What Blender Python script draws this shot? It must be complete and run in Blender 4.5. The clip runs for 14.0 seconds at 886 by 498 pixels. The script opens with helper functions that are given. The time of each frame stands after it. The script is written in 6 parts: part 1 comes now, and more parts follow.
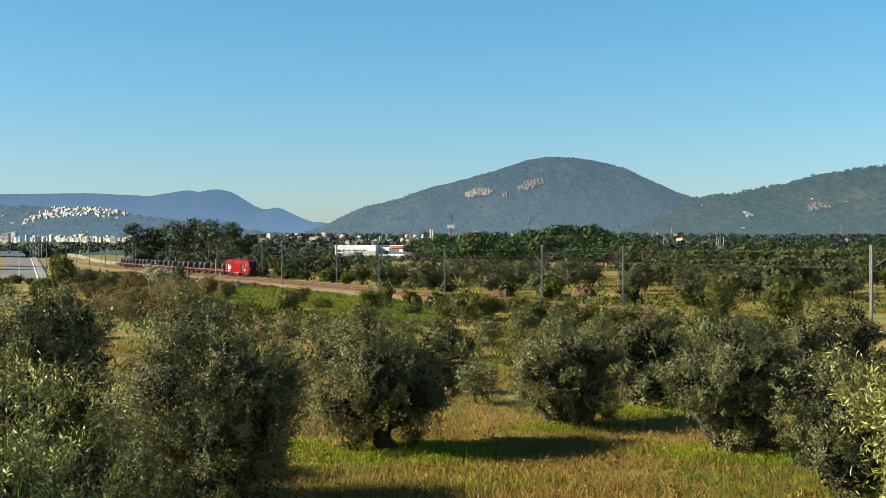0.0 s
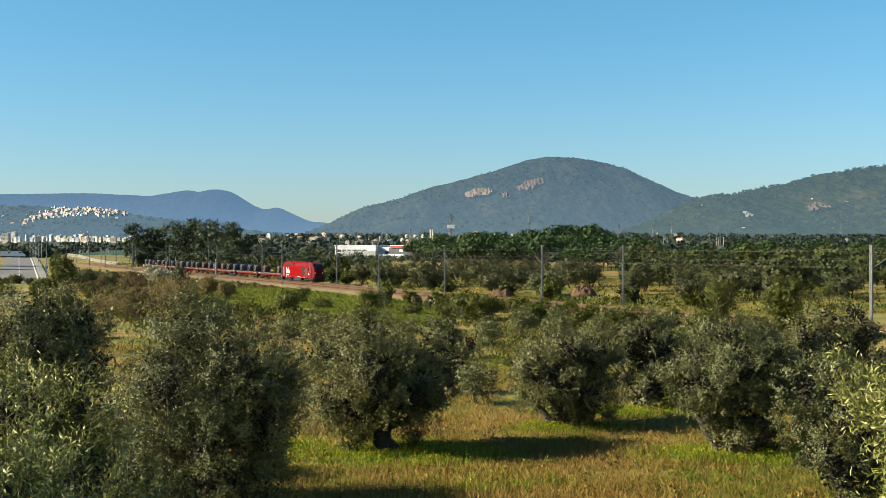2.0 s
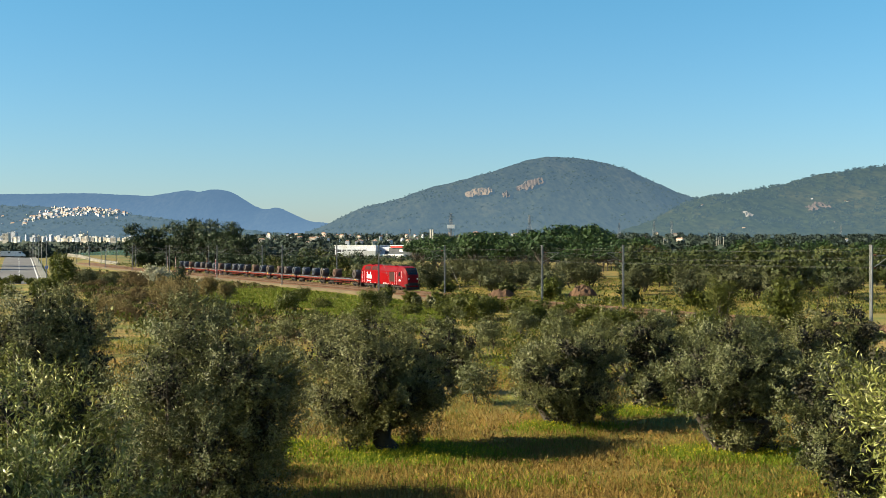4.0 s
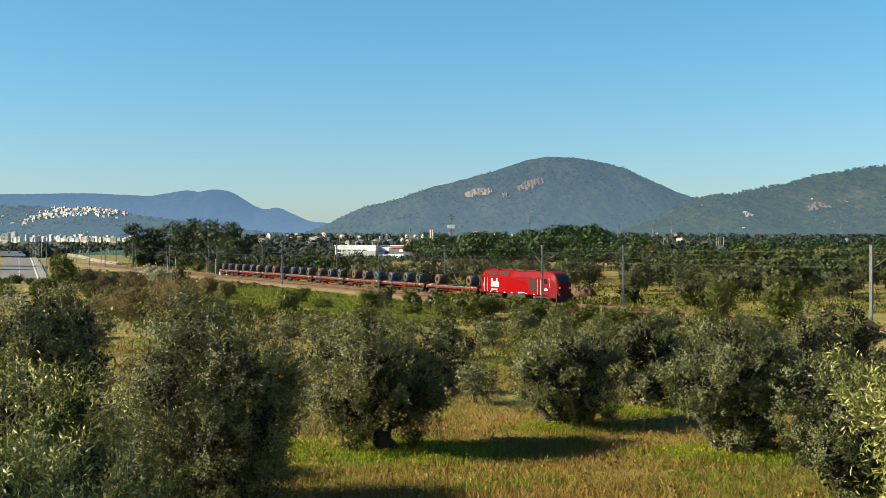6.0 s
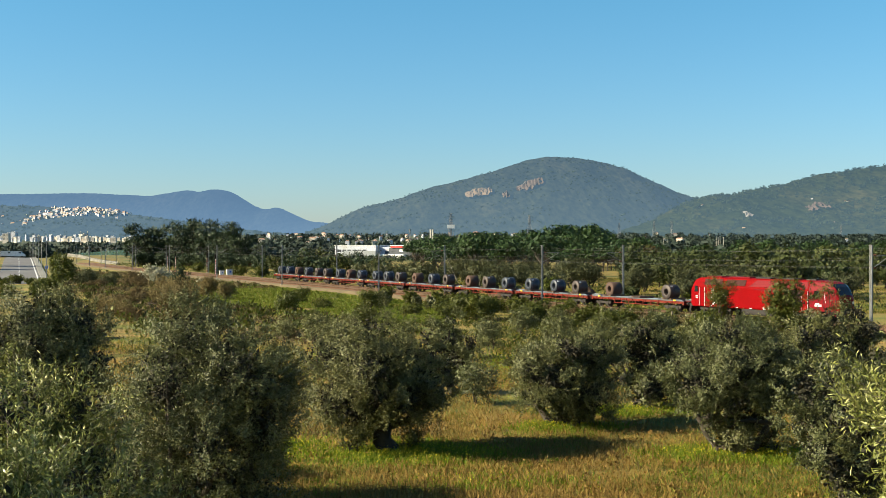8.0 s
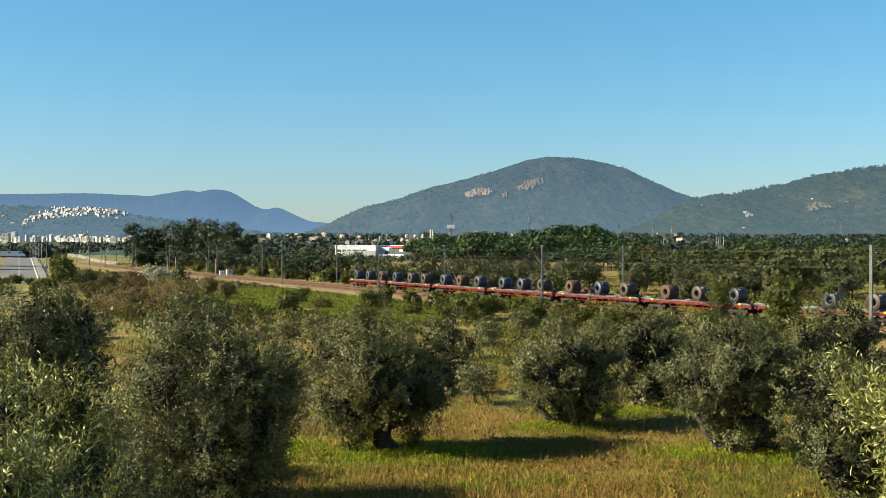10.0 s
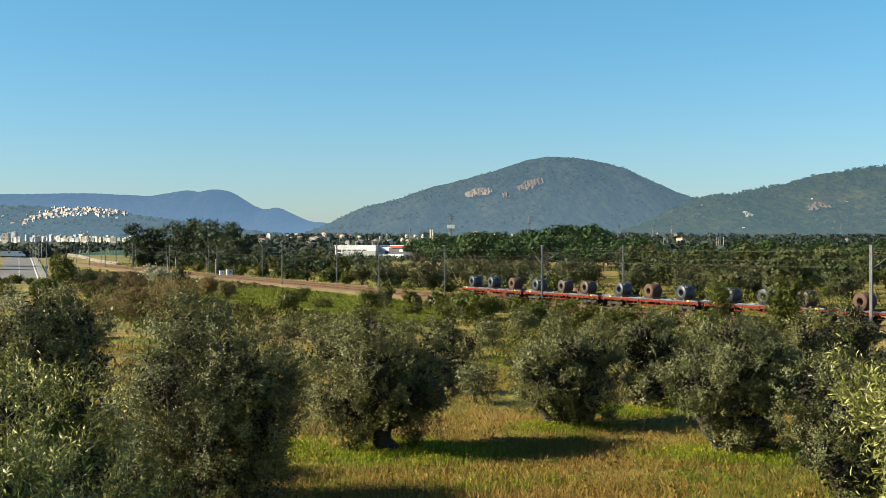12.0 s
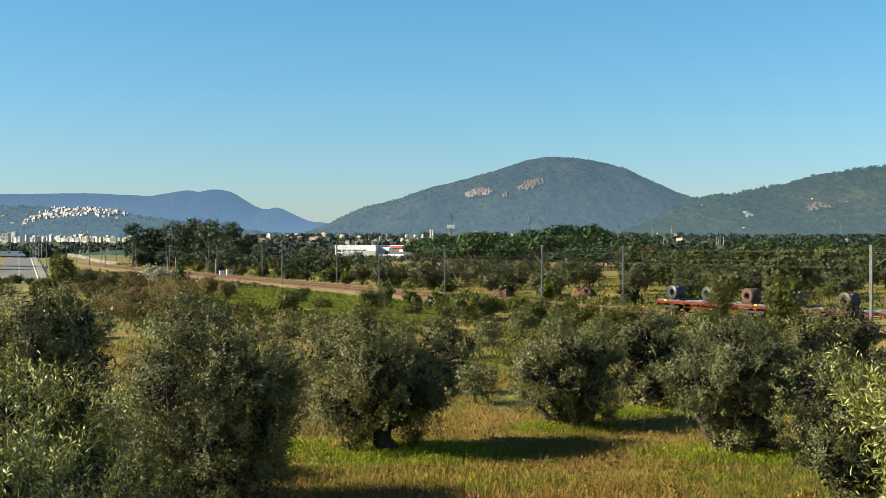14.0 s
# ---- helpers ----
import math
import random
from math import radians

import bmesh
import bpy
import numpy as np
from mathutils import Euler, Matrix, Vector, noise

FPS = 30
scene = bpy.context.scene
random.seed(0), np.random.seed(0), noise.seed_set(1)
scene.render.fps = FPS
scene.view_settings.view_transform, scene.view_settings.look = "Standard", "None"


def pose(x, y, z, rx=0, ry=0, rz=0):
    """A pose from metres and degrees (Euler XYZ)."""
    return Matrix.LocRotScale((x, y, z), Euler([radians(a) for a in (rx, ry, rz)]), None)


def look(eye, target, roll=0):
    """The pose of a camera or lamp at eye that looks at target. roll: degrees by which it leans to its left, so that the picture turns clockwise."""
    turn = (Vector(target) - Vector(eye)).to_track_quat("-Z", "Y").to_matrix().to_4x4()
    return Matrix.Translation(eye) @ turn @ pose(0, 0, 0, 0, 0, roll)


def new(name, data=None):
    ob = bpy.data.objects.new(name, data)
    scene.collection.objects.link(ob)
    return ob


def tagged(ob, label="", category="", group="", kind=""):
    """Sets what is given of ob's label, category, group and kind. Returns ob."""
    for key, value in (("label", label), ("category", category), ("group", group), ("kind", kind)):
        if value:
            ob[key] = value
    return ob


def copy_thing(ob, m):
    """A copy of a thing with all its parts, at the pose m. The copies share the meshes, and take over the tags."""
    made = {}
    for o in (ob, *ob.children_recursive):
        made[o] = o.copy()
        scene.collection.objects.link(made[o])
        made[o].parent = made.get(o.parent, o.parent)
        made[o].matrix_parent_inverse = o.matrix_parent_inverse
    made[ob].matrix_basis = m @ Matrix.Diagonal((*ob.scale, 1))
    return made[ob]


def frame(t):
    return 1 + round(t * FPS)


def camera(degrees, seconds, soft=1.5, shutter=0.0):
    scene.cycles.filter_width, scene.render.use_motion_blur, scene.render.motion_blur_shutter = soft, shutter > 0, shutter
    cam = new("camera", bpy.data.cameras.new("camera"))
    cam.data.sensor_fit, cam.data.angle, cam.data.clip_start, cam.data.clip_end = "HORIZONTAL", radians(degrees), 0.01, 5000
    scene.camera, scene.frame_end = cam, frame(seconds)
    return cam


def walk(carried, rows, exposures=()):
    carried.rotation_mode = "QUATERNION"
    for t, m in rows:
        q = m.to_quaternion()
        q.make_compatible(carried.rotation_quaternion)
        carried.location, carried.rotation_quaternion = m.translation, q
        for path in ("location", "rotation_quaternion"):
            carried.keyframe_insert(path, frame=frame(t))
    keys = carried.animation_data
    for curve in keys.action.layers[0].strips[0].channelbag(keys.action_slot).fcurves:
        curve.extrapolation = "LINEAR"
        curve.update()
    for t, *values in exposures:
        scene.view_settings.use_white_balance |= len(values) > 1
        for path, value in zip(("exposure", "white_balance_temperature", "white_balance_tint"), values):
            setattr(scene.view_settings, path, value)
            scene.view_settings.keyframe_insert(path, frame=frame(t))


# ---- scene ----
# ---------------------------------------------------------------- camera
EYE = (0.0, 0.0, 7.77)
cam = camera(39.66, 14.0, soft=0.55)
STAND = look(EYE, (0.0, 100.0, 7.50))
walk(cam, [(0.0, STAND), (14.0, STAND)])

# ---------------------------------------------------------------- light
SUN_EL, SUN_TO = radians(27.5), Vector((-0.985, -0.13))
world = bpy.data.worlds.new("sky")
scene.world = world
world.use_nodes = True
wn = world.node_tree.nodes
sky = wn.new("ShaderNodeTexSky")
sky.sky_type = 'NISHITA'
sky.sun_disc = False
sky.sun_elevation = SUN_EL
sky.sun_rotation = math.atan2(SUN_TO.x, SUN_TO.y)
sky.air_density, sky.dust_density, sky.ozone_density = 1.0, 0.35, 5.0
wn["Background"].inputs["Strength"].default_value = 0.0535
tint = wn.new("ShaderNodeMix")
tint.data_type, tint.blend_type = 'RGBA', 'MULTIPLY'
tint.inputs[0].default_value = 1.0
height = wn.new("ShaderNodeSeparateXYZ")                                    # greyer air near the horizon, clearer blue above
world.node_tree.links.new(wn.new("ShaderNodeTexCoord").outputs["Generated"], height.inputs[0])
air = wn.new("ShaderNodeValToRGB")
air.color_ramp.elements[0].position, air.color_ramp.elements[0].color = 0.0, (0.88, 0.92, 0.99, 1)
top = air.color_ramp.elements.new(0.6)
top.color = (0.80, 1.0, 0.98, 1)
air.color_ramp.elements[1].position, air.color_ramp.elements[1].color = 0.2, (0.66, 1.10, 1.08, 1)
world.node_tree.links.new(height.outputs["Z"], air.inputs[0])
world.node_tree.links.new(air.outputs[0], tint.inputs[7])
world.node_tree.links.new(sky.outputs[0], tint.inputs[6])
world.node_tree.links.new(tint.outputs[2], wn["Background"].inputs[0])
sun = new("sun", bpy.data.lights.new("sun", 'SUN'))
sun.data.energy, sun.data.angle, sun.data.color = 5.0, radians(0.53), (1.0, 0.87, 0.62)
c_el = math.cos(SUN_EL)
su = SUN_TO.normalized()
sun.matrix_world = look((su.x * c_el * 90, su.y * c_el * 90, math.sin(SUN_EL) * 90), (0, 0, 0))
scene.view_settings.exposure = 1.4

# ---------------------------------------------------------------- materials
def ramp(nt, fac, stops):
    r = nt.nodes.new("ShaderNodeValToRGB")
    els = r.color_ramp.elements
    for i, (p, c) in enumerate(stops):
        e = els[i] if i < 2 else els.new(p)
        e.position, e.color = p, (*c, 1)
    nt.links.new(fac, r.inputs[0])
    return r.outputs[0]


def mixed(nt, fac, a, b, mode='MIX'):
    m = nt.nodes.new("ShaderNodeMix")
    m.data_type, m.blend_type = 'RGBA', mode
    for sock, v in ((m.inputs[0], fac), (m.inputs[6], a), (m.inputs[7], b)):
        if isinstance(v, (int, float)):
            sock.default_value = v
        elif isinstance(v, tuple):
            sock.default_value = (*v, 1)
        else:
            nt.links.new(v, sock)
    return m.outputs[2]


def noisy(nt, co, scale, detail=4, rough=0.6):
    n = nt.nodes.new("ShaderNodeTexNoise")
    n.inputs["Scale"].default_value, n.inputs["Detail"].default_value, n.inputs["Roughness"].default_value = scale, detail, rough
    nt.links.new(co, n.inputs["Vector"])
    return n.outputs["Fac"]


def material(name):
    m = bpy.data.materials.new(name)
    m.use_nodes = True
    return m, m.node_tree, m.node_tree.nodes["Principled BSDF"]


def surface(name, a, b, rough=0.6, metal=0.0, big=0.8, fine=14.0, bump=0.15, dirt=None, coords="Object", haze_glow=None, gloss=0.5):
    """Two tones mixed by a broad and a fine noise, with relief; dirt adds a third tone in patches."""
    m, nt, bs = material(name)
    co = nt.nodes.new("ShaderNodeTexCoord").outputs["Object"] if coords == "Object" else nt.nodes.new("ShaderNodeNewGeometry").outputs["Position"]
    n1, n2 = noisy(nt, co, big, 3), noisy(nt, co, fine, 5)
    col = mixed(nt, ramp(nt, n1, [(0.35, (0, 0, 0)), (0.65, (1, 1, 1))]), a, b)
    tone = ramp(nt, n2, [(0.3, (0.72, 0.72, 0.72)), (0.7, (1.2, 1.2, 1.2))])
    col = mixed(nt, 0.8, col, tone, 'MULTIPLY')
    if dirt:
        col = mixed(nt, ramp(nt, noisy(nt, co, big * 2.7, 6, 0.7), [(0.52, (0, 0, 0)), (0.68, (0.85, 0.85, 0.85))]), col, dirt)
    nt.links.new(col, bs.inputs["Base Color"])
    bs.inputs["Roughness"].default_value, bs.inputs["Metallic"].default_value = rough, metal
    bs.inputs["Specular IOR Level"].default_value = gloss
    if bump:
        bp = nt.nodes.new("ShaderNodeBump")
        bp.inputs["Strength"].default_value, bp.inputs["Distance"].default_value = bump, 0.3 / fine
        nt.links.new(n2, bp.inputs["Height"])
        nt.links.new(bp.outputs[0], bs.inputs["Normal"])
    # emission that stands in for the haze before far rock
    if haze_glow:
        bs.inputs["Emission Color"].default_value = (*haze_glow, 1)
        bs.inputs["Emission Strength"].default_value = 1.0
    return m


def leafy(name, stops, thin=0.25, rough=0.5, patch=0.35, each=0.3):
    """Leaves: each leaf its own tone, broad patches over the crown, some light through."""
    m, nt, bs = material(name)
    geo = nt.nodes.new("ShaderNodeNewGeometry")
    inf = nt.nodes.new("ShaderNodeObjectInfo")
    col = ramp(nt, geo.outputs["Random Per Island"], stops)
    n = noisy(nt, geo.outputs["Position"], 0.6, 3)
    col = mixed(nt, patch, col, ramp(nt, n, [(0.3, (0.55, 0.6, 0.5)), (0.7, (1.35, 1.3, 1.2))]), 'MULTIPLY')
    col = mixed(nt, each, col, ramp(nt, inf.outputs["Random"], [(0, (0.55, 0.65, 0.7)), (1, (1.45, 1.25, 1.0))]), 'MULTIPLY')
    nt.links.new(col, bs.inputs["Base Color"])
    bs.inputs["Roughness"].default_value = rough
    bs.inputs["Specular IOR Level"].default_value = 0.3
    tr = nt.nodes.new("ShaderNodeBsdfTranslucent")
    nt.links.new(col, tr.inputs[0])
    mx = nt.nodes.new("ShaderNodeMixShader")
    mx.inputs[0].default_value = thin
    nt.links.new(bs.outputs[0], mx.inputs[1])
    nt.links.new(tr.outputs[0], mx.inputs[2])
    nt.links.new(mx.outputs[0], nt.nodes["Material Output"].inputs[0])
    return m


def field_material():
    m, nt, bs = material("field")
    co = nt.nodes.new("ShaderNodeNewGeometry").outputs["Position"]
    base = ramp(nt, noisy(nt, co, 0.07, 5, 0.65), [(0.36, (0.088, 0.115, 0.009)), (0.46, (0.163, 0.151, 0.017)), (0.54, (0.250, 0.169, 0.038)), (0.64, (0.213, 0.164, 0.028)), (0.72, (0.125, 0.138, 0.012))])
    mid = ramp(nt, noisy(nt, co, 0.5, 5, 0.7), [(0.38, (0.55, 0.72, 0.4)), (0.6, (1.2, 1.1, 1.0))])
    col = mixed(nt, 0.7, base, mid, 'MULTIPLY')
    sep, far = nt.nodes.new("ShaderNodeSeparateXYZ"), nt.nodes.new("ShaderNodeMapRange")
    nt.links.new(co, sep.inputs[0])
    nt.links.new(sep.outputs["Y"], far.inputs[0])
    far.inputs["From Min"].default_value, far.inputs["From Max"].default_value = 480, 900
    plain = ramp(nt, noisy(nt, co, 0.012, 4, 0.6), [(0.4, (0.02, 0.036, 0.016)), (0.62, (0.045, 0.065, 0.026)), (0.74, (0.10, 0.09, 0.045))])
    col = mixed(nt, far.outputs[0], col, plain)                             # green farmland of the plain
    col = mixed(nt, 0.6, col, ramp(nt, noisy(nt, co, 7, 5, 0.7), [(0.3, (0.5, 0.5, 0.45)), (0.7, (1.35, 1.3, 1.2))]), 'MULTIPLY')
    nt.links.new(col, bs.inputs["Base Color"])
    bs.inputs["Roughness"].default_value = 0.95
    bp = nt.nodes.new("ShaderNodeBump")
    bp.inputs["Strength"].default_value, bp.inputs["Distance"].default_value = 0.7, 0.15
    nt.links.new(noisy(nt, co, 5, 6, 0.75), bp.inputs["Height"])
    nt.links.new(bp.outputs[0], bs.inputs["Normal"])
    return m


def hill_material(name, dark, mid, light, haze_glow, scale):
    """Scrub and woods on a distant slope; the blue of the air before it is painted in as emission."""
    m, nt, bs = material(name)
    mp = nt.nodes.new("ShaderNodeMapping")
    mp.inputs["Scale"].default_value = (1.0, 0.1, 0.9)
    nt.links.new(nt.nodes.new("ShaderNodeNewGeometry").outputs["Position"], mp.inputs[0])
    co = mp.outputs[0]
    n1 = noisy(nt, co, 0.007 * scale, 6, 0.62)
    n2 = noisy(nt, co, 0.085 * scale, 3, 0.7)
    col = ramp(nt, n1, [(0.34, dark), (0.52, mid), (0.68, light)])
    col = mixed(nt, 0.9, col, ramp(nt, n2, [(0.36, (0.5, 0.55, 0.56)), (0.64, (1.5, 1.45, 1.32))]), 'MULTIPLY')
    vo = nt.nodes.new("ShaderNodeTexVoronoi")
    vo.inputs["Scale"].default_value = 0.085 * scale
    nt.links.new(co, vo.inputs["Vector"])
    col = mixed(nt, 0.8, col, ramp(nt, vo.outputs["Distance"], [(0.1, (0.5, 0.55, 0.5)), (0.6, (1.5, 1.45, 1.3))]), 'MULTIPLY')
    nt.links.new(col, bs.inputs["Base Color"])
    bs.inputs["Roughness"].default_value = 1.0
    bs.inputs["Specular IOR Level"].default_value = 0.0
    # painted haze: the emission pales towards the foot of the slope
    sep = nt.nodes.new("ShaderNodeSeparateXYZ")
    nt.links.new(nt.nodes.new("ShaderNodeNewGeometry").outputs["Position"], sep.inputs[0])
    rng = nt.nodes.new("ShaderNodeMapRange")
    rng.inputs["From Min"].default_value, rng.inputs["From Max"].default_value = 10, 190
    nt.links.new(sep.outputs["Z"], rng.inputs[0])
    low = tuple(min(1.0, c * k) for c, k in zip(haze_glow, (1.42, 1.34, 1.26)))
    nt.links.new(mixed(nt, rng.outputs[0], low, haze_glow), bs.inputs["Emission Color"])
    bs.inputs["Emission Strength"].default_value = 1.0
    return m


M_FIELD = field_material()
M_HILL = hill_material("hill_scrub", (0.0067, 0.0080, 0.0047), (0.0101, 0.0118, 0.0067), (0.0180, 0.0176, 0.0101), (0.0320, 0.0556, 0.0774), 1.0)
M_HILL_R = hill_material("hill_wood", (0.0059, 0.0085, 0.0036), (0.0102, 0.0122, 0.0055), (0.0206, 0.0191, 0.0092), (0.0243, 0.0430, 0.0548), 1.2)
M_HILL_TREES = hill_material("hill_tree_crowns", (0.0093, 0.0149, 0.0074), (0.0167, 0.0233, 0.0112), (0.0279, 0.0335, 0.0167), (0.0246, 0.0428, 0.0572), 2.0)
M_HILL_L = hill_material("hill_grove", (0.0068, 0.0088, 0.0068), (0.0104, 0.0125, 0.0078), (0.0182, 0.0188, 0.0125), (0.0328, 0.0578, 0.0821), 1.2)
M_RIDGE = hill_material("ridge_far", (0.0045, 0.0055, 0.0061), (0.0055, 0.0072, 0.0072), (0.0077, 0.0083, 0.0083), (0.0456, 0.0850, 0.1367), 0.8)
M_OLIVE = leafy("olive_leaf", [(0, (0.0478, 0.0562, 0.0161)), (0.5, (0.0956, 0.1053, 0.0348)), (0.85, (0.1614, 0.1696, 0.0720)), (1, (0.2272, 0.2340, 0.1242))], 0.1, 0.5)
# brighter olive leaf for the nearest trees, sunlight put into its colour
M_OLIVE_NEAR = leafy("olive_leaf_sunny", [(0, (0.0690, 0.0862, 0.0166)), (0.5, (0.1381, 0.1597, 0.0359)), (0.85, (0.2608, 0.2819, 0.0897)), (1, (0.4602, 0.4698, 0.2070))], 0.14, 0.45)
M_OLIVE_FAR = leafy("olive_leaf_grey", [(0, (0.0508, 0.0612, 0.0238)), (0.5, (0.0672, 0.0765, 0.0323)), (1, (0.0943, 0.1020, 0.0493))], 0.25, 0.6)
M_OAK = leafy("cork_oak_leaf", [(0, (0.0328, 0.0464, 0.0100)), (0.6, (0.0459, 0.0619, 0.0140)), (1, (0.0640, 0.0808, 0.0200))], 0.08, 0.65, 0.5, 0.65)
M_PINE = leafy("pine_needles", [(0, (0.018, 0.034, 0.013)), (0.55, (0.026, 0.046, 0.018)), (1, (0.04, 0.064, 0.024))], 0.08, 0.6)
M_UMBRELLA = leafy("umbrella_pine_needles", [(0, (0.0209, 0.0491, 0.0112)), (0.6, (0.0259, 0.0586, 0.0131)), (1, (0.0338, 0.0697, 0.0168))], 0.06, 0.65, 0.35, 0.5)
# far woods: distance haze is put into the bluish leaf colour
M_FARWOOD = leafy("far_wood_leaf_hazed", [(0, (0.0195, 0.0330, 0.0255)), (0.6, (0.0255, 0.0413, 0.0306)), (1, (0.0338, 0.0495, 0.0357))], 0.06, 0.8, 0.3, 0.0)
M_BUSH = leafy("shrub_leaf", [(0, (0.0336, 0.0468, 0.0061)), (0.5, (0.0672, 0.0848, 0.0106)), (1, (0.1147, 0.1236, 0.0213))], 0.3, 0.55)
M_DRY = leafy("dry_shrub", [(0, (0.0624, 0.0448, 0.0190)), (0.5, (0.1064, 0.0800, 0.0342)), (1, (0.1624, 0.1280, 0.0638))], 0.2, 0.8)
M_PALE = leafy("pale_shrub", [(0, (0.2, 0.21, 0.15)), (0.5, (0.32, 0.33, 0.25)), (1, (0.48, 0.48, 0.4))], 0.2, 0.7)
M_GRASS = leafy("grass_blade", [(0, (0.0663, 0.1188, 0.0077)), (0.4, (0.1258, 0.1584, 0.0153)), (0.7, (0.2388, 0.2020, 0.0383)), (1, (0.3179, 0.2772, 0.0689))], 0.35, 0.7)
M_STRAW = leafy("straw_blade", [(0, (0.1816, 0.1076, 0.0251)), (0.5, (0.2838, 0.1808, 0.0463)), (1, (0.4200, 0.2805, 0.0819))], 0.3, 0.8)
M_REED = leafy("dry_reed", [(0, (0.09, 0.068, 0.024)), (0.5, (0.14, 0.11, 0.042)), (1, (0.21, 0.17, 0.075))], 0.2, 0.8)
M_GREEN = leafy("green_blade", [(0, (0.0840, 0.1500, 0.0080)), (0.6, (0.1500, 0.2188, 0.0144)), (1, (0.2400, 0.2812, 0.0280))], 0.4, 0.65)
M_BANK = leafy("bank_blade", [(0, (0.1013, 0.1560, 0.0132)), (0.6, (0.1485, 0.1950, 0.0198)), (1, (0.2295, 0.2340, 0.0385))], 0.4, 0.65, 0.6)
M_FLOWER = leafy("yellow_petal", [(0, (0.3600, 0.3360, 0.0076)), (1, (0.6000, 0.5280, 0.0228))], 0.3, 0.6, 0.0)
M_RUSSET = leafy("russet_leaf", [(0, (0.0800, 0.0440, 0.0190)), (1, (0.1600, 0.0880, 0.0380))], 0.2, 0.7)
M_BARK = surface("bark", (0.0365, 0.0277, 0.0195), (0.0677, 0.0554, 0.0414), 0.95, 0, 1.5, 22, 0.8)
M_TWIG = surface("twig_bark", (0.0720, 0.0600, 0.0413), (0.1140, 0.0990, 0.0715), 0.9, 0, 3, 30, 0)
# inner twigs of the olives, darkened to paint the shade inside the crowns
M_INNER_SHADE = surface("inner_shade", (0.0234, 0.0220, 0.0117), (0.0378, 0.0360, 0.0180), 0.95, 0, 2, 18, 0)
M_BALLAST = surface("rusty_ballast", (0.1025, 0.0357, 0.0049), (0.1302, 0.0502, 0.0070), 0.95, 0, 0.3, 9, 0.9, (0.0630, 0.0334, 0.0133))
M_SHOULDER = surface("pale_gravel", (0.1000, 0.0714, 0.0311), (0.1357, 0.0986, 0.0461), 0.95, 0, 0.2, 8, 0.9, (0.0714, 0.0578, 0.0242))
M_RAIL = surface("rail_steel", (0.065, 0.031, 0.012), (0.085, 0.043, 0.018), 0.75, 0.2, 2, 30, 0.1)
M_SLEEPER = surface("concrete_sleeper", (0.08, 0.038, 0.011), (0.1, 0.05, 0.016), 0.9, 0, 1, 20, 0.3)
M_MAST = surface("galvanised_steel", (0.165, 0.17, 0.17), (0.215, 0.22, 0.22), 0.55, 0.3, 1.5, 18, 0.08, (0.1680, 0.1512, 0.1260))
M_WIRE = surface("copper_wire", (0.085, 0.085, 0.08), (0.115, 0.115, 0.11), 0.5, 0.4, 1, 6, 0)
M_CERAMIC = surface("brown_ceramic", (0.1008, 0.0420, 0.0252), (0.1344, 0.0588, 0.0336), 0.25, 0, 3, 20, 0)
M_RED = surface("loco_red", (0.1756, 0.0019, 0.0028), (0.1991, 0.0023, 0.0037), 0.55, 0, 0.4, 7, 0.03, (0.1464, 0.0031, 0.0046), gloss=0.03)
M_MAROON = surface("loco_dark_red", (0.1275, 0.0020, 0.0045), (0.1487, 0.0030, 0.0060), 0.5, 0, 0.5, 7, 0.03, gloss=0.12)
M_BLACK = surface("grimy_black", (0.0111, 0.0092, 0.0076), (0.0227, 0.0175, 0.0126), 0.75, 0.1, 1.5, 14, 0.3, (0.0454, 0.0277, 0.0168))
M_GLASS = surface("dark_glass", (0.0084, 0.0101, 0.0118), (0.0134, 0.0151, 0.0168), 0.08, 0, 1, 5, 0)
M_WHITE = surface("white_paint", (0.6552, 0.6552, 0.6384), (0.7056, 0.7056, 0.6888), 0.5, 0, 0.7, 9, 0.04, (0.5040, 0.4872, 0.4452))
M_GRILLE = surface("grille", (0.0378, 0.0101, 0.0084), (0.0588, 0.0168, 0.0126), 0.8, 0.1, 2, 25, 0.5, gloss=0.2)
M_SIDEGRILLE = surface("side_grille", (0.0294, 0.0168, 0.0134), (0.0462, 0.0252, 0.0185), 0.8, 0.1, 2, 25, 0.5, gloss=0.2)
M_LAMP = surface("lamp_lens", (0.6720, 0.6720, 0.6552), (0.7140, 0.7140, 0.6888), 0.1, 0, 3, 9, 0)
M_WAGON = surface("wagon_red_oxide", (0.1230, 0.0162, 0.0094), (0.1845, 0.0259, 0.0130), 0.8, 0, 0.9, 6, 0.25, (0.0277, 0.0119, 0.0101), gloss=0.2)
M_DECK = surface("deck_beam", (0.0647, 0.0696, 0.0788), (0.1000, 0.1058, 0.1166), 0.75, 0.1, 0.6, 12, 0.15, (0.0412, 0.0363, 0.0347))
M_PANEL = surface("pale_blue_steel", (0.1092, 0.1470, 0.1932), (0.1596, 0.1974, 0.2436), 0.65, 0.1, 1.2, 12, 0.1, (0.0756, 0.0714, 0.0672))
M_CRADLE = surface("cradle_timber", (0.0840, 0.0546, 0.0336), (0.1344, 0.0840, 0.0504), 0.9, 0, 1.5, 16, 0.4)
M_YELLOW = surface("yellow_paint", (0.5880, 0.3528, 0.0168), (0.6300, 0.4200, 0.0336), 0.5, 0, 2, 12, 0.05, (0.3360, 0.2016, 0.0420))
M_COIL = surface("blue_grey_strip_steel", (0.0272, 0.0319, 0.0428), (0.0454, 0.0524, 0.0672), 0.5, 0.3, 0.8, 26, 0.1, (0.0242, 0.0230, 0.0243))
